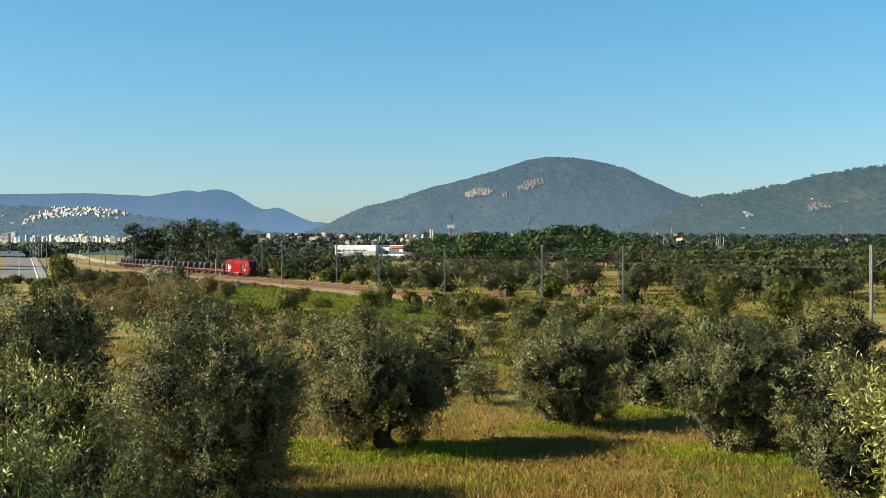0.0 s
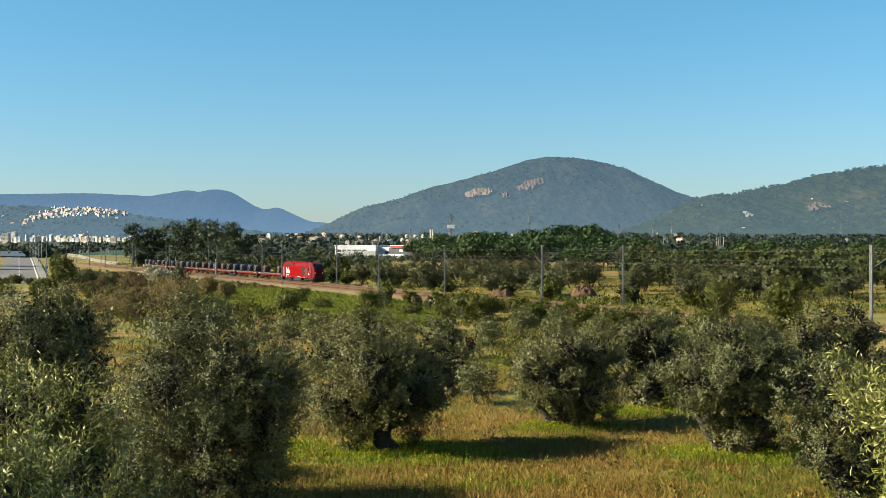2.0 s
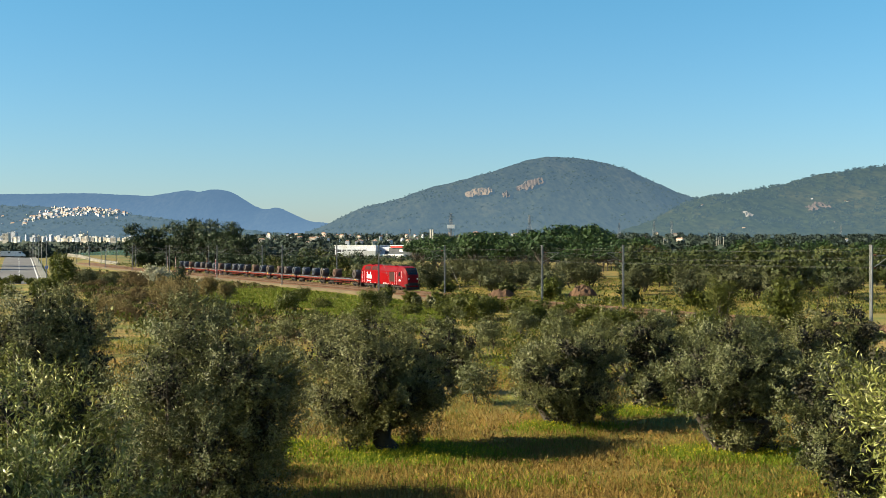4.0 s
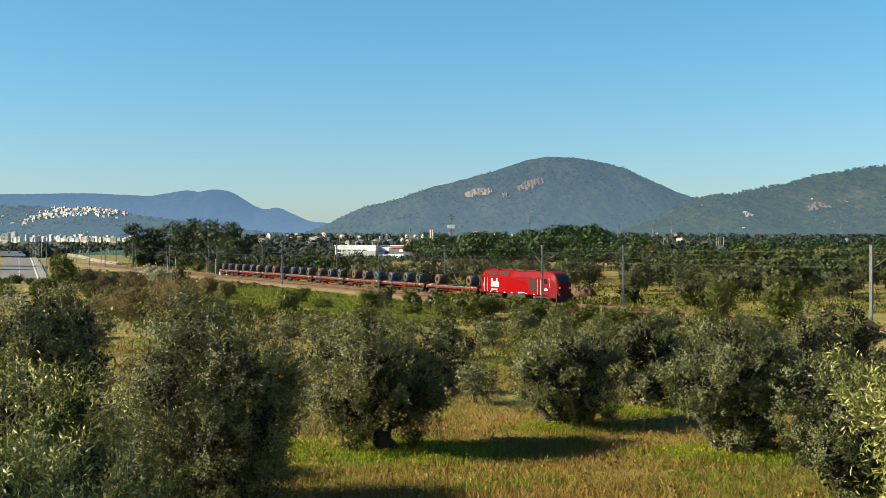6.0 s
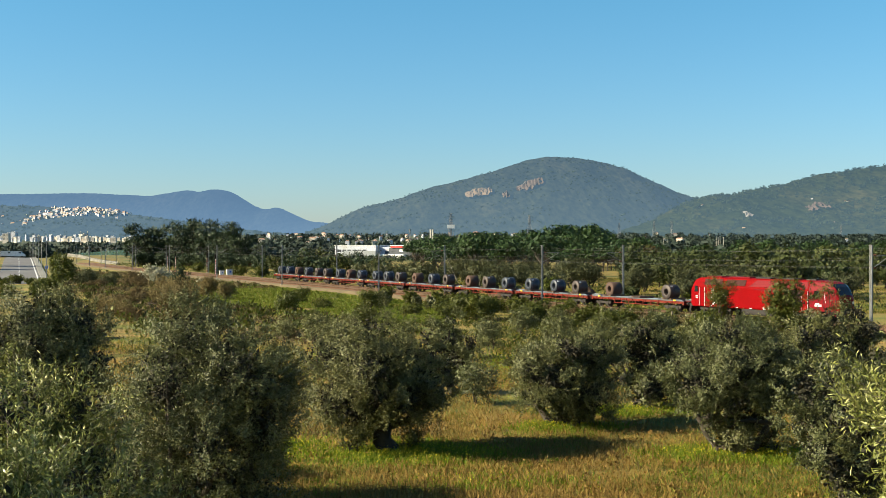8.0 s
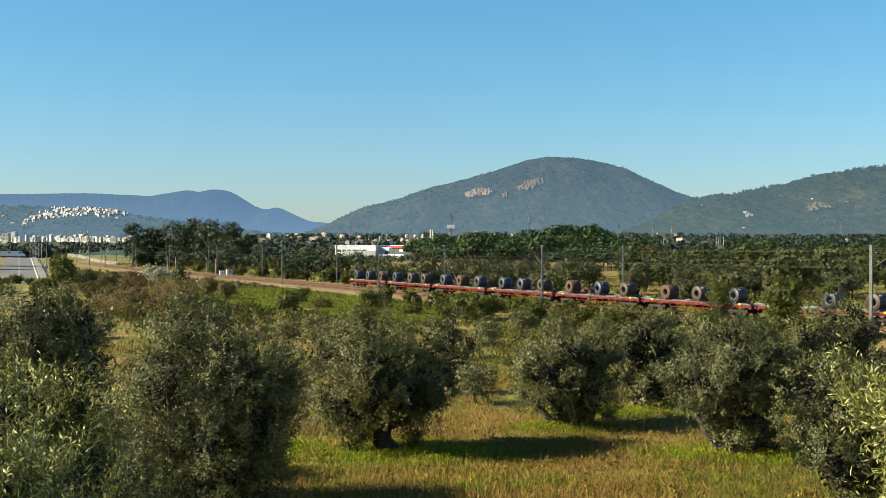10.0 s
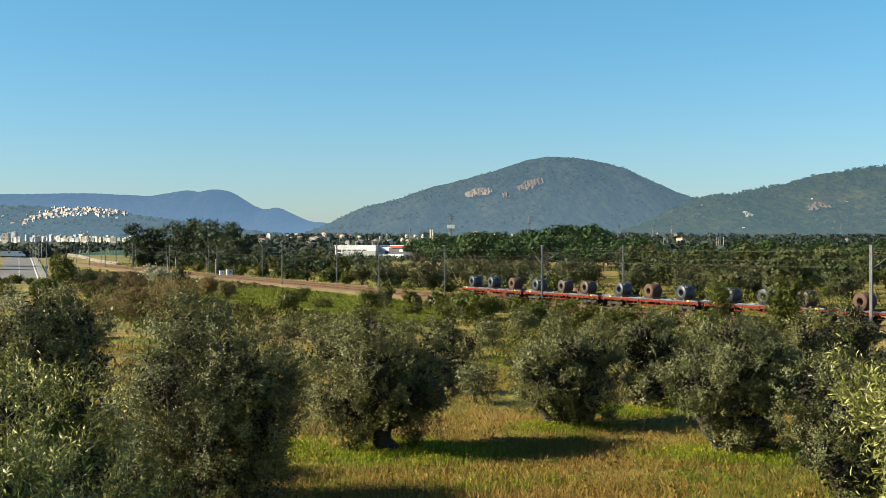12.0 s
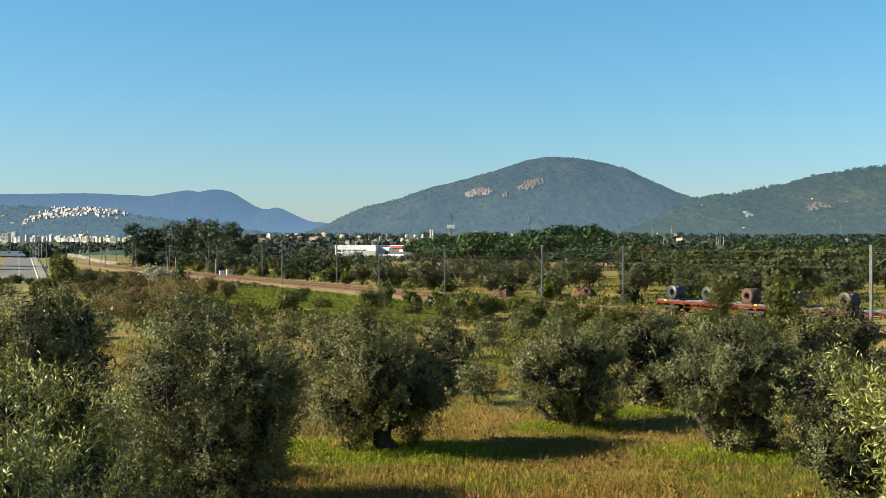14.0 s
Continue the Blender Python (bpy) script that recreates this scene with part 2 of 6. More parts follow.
M_COIL_D = surface("dark_mill_scale_steel", (0.0353, 0.0286, 0.0252), (0.0546, 0.0420, 0.0361), 0.6, 0.2, 0.8, 26, 0.1, (0.0672, 0.0403, 0.0269))
M_COIL_R = surface("rusted_strip_steel", (0.06, 0.034, 0.024), (0.085, 0.047, 0.032), 0.85, 0.1, 0.9, 22, 0.2, (0.042, 0.029, 0.025))
M_STRAP = surface("bright_strapping", (0.1092, 0.1176, 0.1344), (0.1512, 0.1596, 0.1764), 0.5, 0.4, 2, 20, 0)
M_ASPHALT = surface("worn_asphalt", (0.1008, 0.1008, 0.1008), (0.1344, 0.1302, 0.1260), 0.92, 0, 0.08, 6, 0.25, (0.0756, 0.0756, 0.0756), "World")
M_PAVE = surface("concrete_paving", (0.1680, 0.1680, 0.1428), (0.2184, 0.2100, 0.1764), 0.9, 0, 0.2, 5, 0.2, (0.1176, 0.1260, 0.0756), "World")
M_LINE = surface("road_paint", (0.5880, 0.5880, 0.5712), (0.6552, 0.6552, 0.6384), 0.7, 0, 1, 8, 0.05)
M_WALL_W = surface("white_render", (0.4232, 0.4416, 0.4876), (0.4784, 0.4968, 0.5428), 0.85, 0, 0.06, 0.8, 0.05, (0.3709, 0.3632, 0.3400))
M_WALL_C = surface("cream_render", (0.45, 0.40, 0.33), (0.50, 0.45, 0.38), 0.85, 0, 0.06, 0.8, 0.05)
M_ROOF = surface("clay_roof", (0.3024, 0.1596, 0.1050), (0.3696, 0.2184, 0.1512), 0.85, 0, 0.2, 3, 0.3)
M_PANE = surface("window_shadow", (0.0420, 0.0462, 0.0504), (0.0756, 0.0798, 0.0840), 0.2, 0, 1, 4, 0)
M_SHEET_G = surface("grey_sheet", (0.2268, 0.2436, 0.2520), (0.2856, 0.3024, 0.3108), 0.6, 0.2, 0.1, 2, 0.1)
M_SHEET_D = surface("dark_sheet", (0.0504, 0.0588, 0.0672), (0.0756, 0.0840, 0.0924), 0.6, 0.1, 0.1, 2, 0.1)
M_SHEET_R = surface("red_sheet", (0.4620, 0.0336, 0.0294), (0.5208, 0.0504, 0.0420), 0.6, 0.1, 0.2, 2, 0.1)
# quarry rock; the last colour is distance haze, put in as emission
M_ROCK = surface("quarry_rock", (0.0484, 0.0335, 0.0265), (0.0686, 0.0484, 0.0390), 0.95, 0, 0.03, 0.16, 1.0, (0.0328, 0.0301, 0.0249), "World", (0.0234, 0.0359, 0.0468))
M_ROCK_P = surface("white_quarry_rock", (0.1445, 0.1318, 0.1148), (0.1955, 0.1827, 0.1615), 0.95, 0, 0.03, 0.16, 1.0, (0.0850, 0.0765, 0.0638), "World", (0.0255, 0.0391, 0.0510))
M_ROCK_O = surface("ochre_quarry_rock", (0.095, 0.064, 0.038), (0.12, 0.084, 0.052), 0.95, 0, 0.03, 0.16, 1.0, (0.0504, 0.0420, 0.0277), "World", (0.03, 0.046, 0.06))
M_RIPRAP = surface("pale_boulders", (0.2520, 0.2352, 0.1932), (0.3192, 0.3024, 0.2520), 0.9, 0, 0.3, 3, 0.6)
M_NET, net_nt, net_bs = material("green_netting")
net_bs.inputs["Base Color"].default_value, net_bs.inputs["Roughness"].default_value = (0.02, 0.075, 0.06, 1), 0.85
net_bs.inputs["Alpha"].default_value = 0.45                                 # open weave
M_POST = surface("concrete_post", (0.3024, 0.2856, 0.2436), (0.3696, 0.3528, 0.3024), 0.9, 0, 1.4, 16, 0.2)
M_OLDPOST = surface("weathered_post", (0.15, 0.13, 0.095), (0.2, 0.175, 0.13), 0.95, 0, 1.4, 16, 0.2)
M_SIG_R = surface("signal_red", (0.4200, 0.0336, 0.0252), (0.4704, 0.0504, 0.0336), 0.5, 0, 2, 12, 0.05)
M_EARTH = surface("dug_earth", (0.075, 0.041, 0.022), (0.105, 0.058, 0.032), 1.0, 0, 0.5, 5, 0.8)
M_BLUE = surface("sign_blue", (0.0252, 0.0840, 0.3528), (0.0336, 0.1092, 0.4032), 0.4, 0, 2, 10, 0.02)

# ---------------------------------------------------------------- mesh tools
def ident(ix, iy, seed):
    n = np.sin(ix * 127.1 + iy * 311.7 + seed * 74.7) * 43758.5453
    return n - np.floor(n)


def value(x, y, seed=0):
    """Smooth value noise in 0..1 over arrays."""
    x, y = np.asarray(x, float), np.asarray(y, float)
    ix, iy = np.floor(x), np.floor(y)
    fx, fy = x - ix, y - iy
    fx, fy = fx * fx * (3 - 2 * fx), fy * fy * (3 - 2 * fy)
    a = ident(ix, iy, seed) * (1 - fx) + ident(ix + 1, iy, seed) * fx
    b = ident(ix, iy + 1, seed) * (1 - fx) + ident(ix + 1, iy + 1, seed) * fx
    return a * (1 - fy) + b * fy


def fbm(x, y, seed=0, octaves=4):
    s, amp, tot = 0, 1.0, 0.0
    for k in range(octaves):
        s = s + amp * value(x * 2 ** k, y * 2 ** k, seed + k)
        tot += amp
        amp *= 0.5
    return s / tot


def mesh_np(name, verts, faces, mats, smooth=False, index=None, normals=None):
    """A mesh from arrays: verts (n, 3), faces (m, 3 or 4); normals, one a vertex, round off the shading of leaves."""
    me = bpy.data.meshes.new(name)
    verts, faces = np.asarray(verts, np.float32), np.asarray(faces, np.int32)
    n, k = len(faces), faces.shape[1]
    me.vertices.add(len(verts))
    me.vertices.foreach_set("co", verts.ravel())
    me.loops.add(n * k)
    me.loops.foreach_set("vertex_index", faces.ravel())
    me.polygons.add(n)
    me.polygons.foreach_set("loop_start", np.arange(0, n * k, k, dtype=np.int32))
    for m in mats if isinstance(mats, (list, tuple)) else [mats]:
        me.materials.append(m)
    if index is not None:
        me.polygons.foreach_set("material_index", np.asarray(index, np.int32))
    me.polygons.foreach_set("use_smooth", np.full(n, smooth or normals is not None))
    me.update(calc_edges=True)
    if normals is not None:
        me.normals_split_custom_set_from_vertices(np.asarray(normals, np.float32))
    return me


def tidy(bm, name, mat, smooth=False):
    bmesh.ops.recalc_face_normals(bm, faces=bm.faces)
    me = bpy.data.meshes.new(name)
    bm.to_mesh(me)
    bm.free()
    for m in mat if isinstance(mat, (list, tuple)) else [mat]:
        me.materials.append(m)
    if smooth:
        me.polygons.foreach_set("use_smooth", [True] * len(me.polygons))
    return me


def part(name, bm, mat, parent, label="", smooth=False):
    me = tidy(bm, name, mat, smooth) if isinstance(bm, bmesh.types.BMesh) else bm
    ob = new(name, me)
    ob.parent = parent
    if label:
        ob["label"] = label
    return ob


def thing(name, label, category, group="", kind=""):
    return tagged(new(name), label, category, group, kind)


def box(bm, c, size, bevel=0.0, rz=0.0, ry=0.0):
    r = bmesh.ops.create_cube(bm, size=1.0, matrix=pose(*c, 0, ry, rz) @ Matrix.Diagonal((*size, 1)))
    if bevel:
        edges = list({e for v in r["verts"] for e in v.link_edges})
        bmesh.ops.bevel(bm, geom=edges, offset=bevel, segments=2, affect='EDGES', profile=0.7)
    return bm


def boxed(c, size, bevel=0.0, rz=0.0):
    return box(bmesh.new(), c, size, bevel, rz)


def rod(bm, a, b, r0, r1=None, seg=10):
    a, b = Vector(a), Vector(b)
    q = (b - a).to_track_quat('Z', 'Y').to_matrix().to_4x4()
    bmesh.ops.create_cone(bm, cap_ends=True, segments=seg, radius1=r0, radius2=r0 if r1 is None else r1,
                          depth=(b - a).length, matrix=Matrix.Translation((a + b) / 2) @ q)
    return bm


def tube_np(points, radii, seg=7):
    """Verts and quads of a bent, tapered tube."""
    P, n = np.asarray(points, float), len(points)
    V, F = [], []
    for i in range(n):
        d = P[min(i + 1, n - 1)] - P[max(i - 1, 0)]
        d /= np.linalg.norm(d) + 1e-9
        u = np.cross(d, (0.31, 0.9, 0.2))
        u /= np.linalg.norm(u) + 1e-9
        w = np.cross(d, u)
        for k in range(seg):
            a = 2 * math.pi * k / seg
            V.append(P[i] + radii[i] * (math.cos(a) * u + math.sin(a) * w))
    for i in range(n - 1):
        for k in range(seg):
            F.append((i * seg + k, i * seg + (k + 1) % seg, (i + 1) * seg + (k + 1) % seg, (i + 1) * seg + k))
    return V, F


def tubes(name, runs, mat):
    V, F = [], []
    for pts, rad in runs:
        v, f = tube_np(pts, rad)
        F += [tuple(i + len(V) for i in q) for q in f]
        V += v
    return mesh_np(name, V, F, mat, True)


# ---------------------------------------------------------------- the lie of the land
LINE_A = (-1.1105, 0.0871, 0.0693, 0.0152)      # heading of the railway along its length
SPEED = 24.927


def railway():
    s = np.linspace(-560, 260, 1641)
    u = np.clip(s, -330, 130) / 100
    a = LINE_A[0] + LINE_A[1] * u + LINE_A[2] * u ** 2 + LINE_A[3] * u ** 3
    ds = s[1] - s[0]
    x = np.concatenate([[0], np.cumsum(np.cos((a[1:] + a[:-1]) / 2))]) * ds
    y = np.concatenate([[0], np.cumsum(np.sin((a[1:] + a[:-1]) / 2))]) * ds
    return s, x - np.interp(0, s, x) + 11.995, y - np.interp(0, s, y) + 175.74, a


R_S, R_X, R_Y, R_A = railway()


def on_line(s, off=0.0, z=0.0):
    """A place beside the railway: s metres along it, off metres to its far side, and the heading there."""
    a = float(np.interp(s, R_S, R_A))
    return Vector((float(np.interp(s, R_S, R_X)) - off * math.sin(a), float(np.interp(s, R_S, R_Y)) + off * math.cos(a), z)), a


def smooth01(t):
    t = np.clip(t, 0, 1)
    return t * t * (3 - 2 * t)


def line_off(x, y):
    """Roughly how far a place lies off the railway, towards its far side."""
    yy = np.interp(-np.asarray(y, float), -R_Y, R_X)
    return (np.asarray(x, float) - yy) * 0.9


def ground_z(x, y):
    x, y = np.asarray(x, float), np.asarray(y, float)
    z = 0.35 * (fbm(x / 26, y / 26, 3) - 0.5)
    z = z + 6.0 * smooth01((27 - y) / 30)                                   # the bank on which the viewer stands
    off = np.abs(line_off(x, y) + 1.9)
    z = z - 0.75 * smooth01((60 - off) / 45) * smooth01((y - 45) / 40)
    edge = -85 - 0.346 * (y - 261)                                          # the road climbs a low rise
    z = z + 3.5 * smooth01((y - 262) / 195) * smooth01((edge + 19 - x) / 15) * (1 - smooth01((y - 480) / 150))
    z = z + 3.6 * np.exp(-(((x + 178) / 40) ** 2 + ((y - 640) / 55) ** 2))   # grassy mound behind the line
    z = z + np.clip(y - 800, 0, 1500) * 0.0055 * smooth01((x / np.maximum(y, 1) + 0.23) / 0.06)   # the plain climbs towards the hill
    z = z + np.clip(y - 750, 0, 3000) * 0.0110 + 6 * smooth01((y - 900) / 500) * (fbm(x / 300, y / 300, 9) - 0.4)
    return z


def gz(x, y):
    return float(ground_z(x, y))


def build_ground():
    ys = np.concatenate([np.linspace(-80, 30, 12), 30 + np.cumsum(np.linspace(0.7, 4, 110)), 290 + np.cumsum(np.linspace(4.5, 78, 112))])
    us = np.linspace(-1, 1, 221)
    Y, U = np.meshgrid(ys, us, indexing="ij")
    X = U * (95 + 0.62 * np.clip(Y, 0, None))
    Z = ground_z(X, Y)
    n, m = Y.shape
    i = np.arange(n * m).reshape(n, m)
    F = np.stack([i[:-1, :-1], i[:-1, 1:], i[1:, 1:], i[1:, :-1]], -1).reshape(-1, 4)
    me = mesh_np("ground", np.stack([X, Y, Z], -1).reshape(-1, 3), F, M_FIELD, True)
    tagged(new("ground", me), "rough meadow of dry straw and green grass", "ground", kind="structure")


build_ground()


HILLS = {}


def hill(name, label, mat, crest, y0, depth, foot, seed, step=9.0, rough=7.0):
    """A ridge across the view: crest heights along x, falling to its foot towards the viewer."""
    cx, cz = np.array(crest, float).T
    xs = np.arange(cx[0], cx[-1] + step, step)
    ts = np.linspace(-0.25, 1.0, 90)
    T, X = np.meshgrid(ts, xs, indexing="ij")
    k = 25
    prof = np.convolve(np.pad(np.interp(xs, cx, cz), k, mode="edge"), np.ones(7) / 7, "same")[k:-k]
    shape = np.where(T > 0, 1 - smooth01(T) ** 0.9 * 0.985, 1 + T * 0.9)
    Y = y0 - T * depth + 60 * (fbm(X / 160, T * 3, seed) - 0.5)
    gully = (fbm(X / 110 + T * 1.3, T * 2.2, seed + 5, 5) - 0.5) * 34 * np.clip(T * 3, 0, 1) * np.clip((1.05 - T) * 2, 0, 1)
    trees = (value(X / 13, Y / 13, seed + 8) * 0.6 + value(X / 6.5, Y / 6.5, seed + 9) * 0.4) ** 1.4 * rough
    Z = foot + (prof[None, :] - foot) * shape + gully * np.clip(prof[None, :] / 160, 0.2, 1) + trees
    HILLS[name] = (xs[0], step, Y[::-1], Z[::-1])
    n, m = Z.shape
    i = np.arange(n * m).reshape(n, m)
    F = np.stack([i[:-1, :-1], i[:-1, 1:], i[1:, 1:], i[1:, :-1]], -1).reshape(-1, 4)
    ob = new(name, mesh_np(name, np.stack([X, Y, Z], -1).reshape(-1, 3), F, mat, False))
    return tagged(ob, label, "hill", kind="structure")


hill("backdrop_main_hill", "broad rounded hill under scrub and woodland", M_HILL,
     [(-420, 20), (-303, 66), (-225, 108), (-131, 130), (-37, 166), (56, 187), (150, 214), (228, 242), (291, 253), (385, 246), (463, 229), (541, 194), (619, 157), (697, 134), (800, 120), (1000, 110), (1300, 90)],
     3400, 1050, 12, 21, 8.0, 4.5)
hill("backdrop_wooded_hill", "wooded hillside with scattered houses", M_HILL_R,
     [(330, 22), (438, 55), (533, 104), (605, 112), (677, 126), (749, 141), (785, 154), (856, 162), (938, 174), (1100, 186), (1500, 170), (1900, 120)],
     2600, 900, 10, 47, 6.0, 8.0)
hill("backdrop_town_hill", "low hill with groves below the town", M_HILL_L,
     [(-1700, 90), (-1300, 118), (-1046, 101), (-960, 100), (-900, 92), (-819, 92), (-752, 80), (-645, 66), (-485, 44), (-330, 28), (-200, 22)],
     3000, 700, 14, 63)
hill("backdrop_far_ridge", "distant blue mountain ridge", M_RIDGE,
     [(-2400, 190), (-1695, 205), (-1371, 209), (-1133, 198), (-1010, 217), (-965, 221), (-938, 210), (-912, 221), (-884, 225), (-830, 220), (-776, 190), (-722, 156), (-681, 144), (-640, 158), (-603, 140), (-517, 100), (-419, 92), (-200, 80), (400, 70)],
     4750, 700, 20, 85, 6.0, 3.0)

# ---------------------------------------------------------------- railway
def swept(name, section, s0, s1, step, mat, smooth=False):
    """A strip along the line: section holds (off, z) pairs."""
    ss = np.arange(s0, s1 + step, step)
    V = [(*on_line(s, o, z)[0][:2], z) for s in ss for o, z in section]
    m = len(section)
    F = [(i * m + k, i * m + k + 1, (i + 1) * m + k + 1, (i + 1) * m + k) for i in range(len(ss) - 1) for k in range(m - 1)]
    return mesh_np(name, V, F, mat, smooth)


def build_railway():
    bed = tagged(new("track_bed", swept("track_bed", [(2.9, -0.75), (1.75, -0.17), (-5.6, -0.17), (-6.3, -0.3)], -555, 250, 6, M_BALLAST)),
                 "rust-stained ballast bed of a double railway", "track bed", kind="structure")
    tagged(new("gravel_shoulder", swept("gravel_shoulder", [(-6.25, -0.27), (-7.3, -0.34), (-8.3, -0.9), (-9.2, -1.5)], -555, -4, 6, M_SHOULDER)),
           "pale gravel shoulder beside the railway", "gravel", kind="structure")
    for c in (0.0, -3.9):
        for g in (0.755, -0.755):
            sec = [(c + g - 0.07, -0.15), (c + g - 0.035, -0.02), (c + g - 0.035, 0.0), (c + g + 0.035, 0.0), (c + g + 0.035, -0.02), (c + g + 0.07, -0.15)]
            tagged(new("rail", swept("rail", sec, -555, 250, 4, M_RAIL)), "rusty steel rail with a worn head", "rail", "rails of the double track", "structure")
        V, F = [], []
        for s in np.arange(-330, 130, 0.62):
            p, a = on_line(s, c)
            ca, sa, b = math.cos(a), math.sin(a), len(V)
            for zz in (-0.2, -0.1):
                for dx, dy in ((-0.12, -1.28), (0.12, -1.28), (0.12, 1.28), (-0.12, 1.28)):
                    V.append((p.x + dx * ca - dy * sa, p.y + dx * sa + dy * ca, zz))
            F += [(b + 4, b + 5, b + 6, b + 7), (b, b + 1, b + 5, b + 4), (b + 1, b + 2, b + 6, b + 5), (b + 2, b + 3, b + 7, b + 6), (b + 3, b, b + 4, b + 7)]
        tagged(new("sleepers", mesh_np("sleepers", V, F, M_SLEEPER)), "concrete sleepers half sunk in ballast", "sleepers", kind="stuff")


def catenary_mast(side):
    """side +1: the arm reaches to local +y."""
    e = thing("catenary_mast", "grey steel overhead-line mast beside the railway", "mast", "masts along the railway")
    bm = bmesh.new()
    for dx in (-0.1, 0.1):
        box(bm, (dx, 0, 3.35), (0.03, 0.2, 8.9))
    box(bm, (0, 0, 3.35), (0.18, 0.05, 8.9))
    box(bm, (0, 0, 7.82), (0.36, 0.3, 0.05))
    part("post", bm, M_MAST, e)
    part("footing", boxed((0, 0, -0.75), (0.7, 0.7, 0.7), 0.05), M_POST, e, "concrete footing")
    bm = bmesh.new()
    rod(bm, (0, 0, 6.9), (0, side * 2.7, 6.85), 0.03)
    rod(bm, (0, 0, 5.6), (0, side * 2.5, 6.8), 0.035)
    rod(bm, (0, side * 0.9, 6.05), (0, side * 3.0, 5.75), 0.025)
    part("cantilever", bm, M_MAST, e)
    for z, y in ((6.9, 0.35), (5.75, 0.32)):
        bm = bmesh.new()
        for k in range(4):
            rod(bm, (0, side * (y + k * 0.09 - 0.04), z), (0, side * (y + k * 0.09), z), 0.09, 0.05, 8)
        part("insulator", bm, M_CERAMIC, e, "brown ribbed insulator")
    return e


def strand(name, pts, r, label):
    me = tubes(name, [(pts, [r] * len(pts))], M_WIRE)
    return tagged(new(name, me), label, "wire")


def build_catenary():
    near = [68.7, 15.9, -37.7, -92.3, -146.8, -200, -254, -308, -362, -416, -470, 122, 175, 228]
    far = [72.5, 19.4, -33.3, -87.0, -142.0, -195, -250, -304, -358, -412, -466, 126, 179, 230]
    for row, off, side in ((near, -7.2, 1), (far, 3.0, -1)):
        first = catenary_mast(side)
        for i, s in enumerate(row):
            p, a = on_line(s, off)
            m = pose(p.x, p.y, 0, 0, 0, math.degrees(a))
            if i:
                copy_thing(first, m)
            else:
                first.matrix_basis = m
        ss = sorted(row)
        for off2, z, sag, r, nm, lb in ((0 if side < 0 else -3.9, 5.62, 0.0, 0.006, "contact_wire", "thin copper contact wire over the track"),
                                      (0 if side < 0 else -3.9, 6.85, 0.75, 0.006, "messenger_wire", "sagging messenger wire over the track"),
                                      (off - 0.3 * side, 7.55, 0.45, 0.007, "feeder_wire", "feeder wire along the mast tops")):
            pts = []
            for a0, b0 in zip(ss, ss[1:]):
                for t in np.linspace(0, 1, 9)[:-1]:
                    pts.append(on_line(a0 + (b0 - a0) * t, off2, z - sag * 4 * t * (1 - t))[0])
            strand(nm, pts, r, lb)
    for s, off in ((-33.3, 3.0), (-37.7, -7.2)):
        a, b = on_line(s, off, 6.6)[0], on_line(s + 7.5, off, -0.6)[0]
        strand("guy_wire", [a, b], 0.02, "steel guy wire bracing a mast")


def signal(kind):
    e = thing("railway_signal", "striped signal post with a black signal head", "signal", "signals by the track")
    for k in range(14):
        part("band", rod(bmesh.new(), (0, 0, -0.8 + k * 0.355), (0, 0, -0.8 + (k + 1) * 0.355), 0.06), M_SIG_R if (k + kind) % 2 else M_WHITE, e)
    part("head", boxed((0, -0.12, 4.9), (0.45, 0.25, 1.2), 0.08), M_BLACK, e, "black signal head")
    for z in (4.5, 4.95, 5.4):
        part("lens", rod(bmesh.new(), (0, -0.26, z), (0, -0.36, z), 0.13, 0.15), M_GLASS, e)
    part("ladder", boxed((0.0, 0.28, 2.2), (0.25, 0.05, 4.6)), M_MAST, e)
    return e


def relay_cabinet():
    e = thing("relay_cabinet", "white trackside relay cabinet with a pitched lid", "cabinet", "trackside cabinets")
    part("body", boxed((0, 0, 0.9), (1.5, 0.9, 2.0), 0.03), M_WHITE, e)
    bm = box(bmesh.new(), (0, 0, 1.95), (1.7, 1.1, 0.14), 0.03)
    part("lid", bm, M_SHEET_G, e)
    part("door", boxed((0, -0.47, 0.95), (1.2, 0.04, 1.6), 0.01), M_WHITE, e)
    part("plate", boxed((0.2, -0.5, 1.3), (0.5, 0.03, 0.5)), M_BLUE, e, "small blue plate")
    return e


build_railway()
build_catenary()
for i, (x, y) in enumerate(((-95.0, 424.0), (-84.5, 388.0), (-68.0, 354.0), (-60.2, 325.0))):
    ob = signal(i % 2)
    ob.matrix_basis = pose(x, y, 0, 0, 0, 12)
for x, y, sc in ((-57.2, 329.0, 1.0), (-59.6, 331.0, 0.8)):
    ob = relay_cabinet()
    ob.matrix_basis = pose(x, y, -0.5, 0, 0, 20) @ Matrix.Scale(sc, 4)


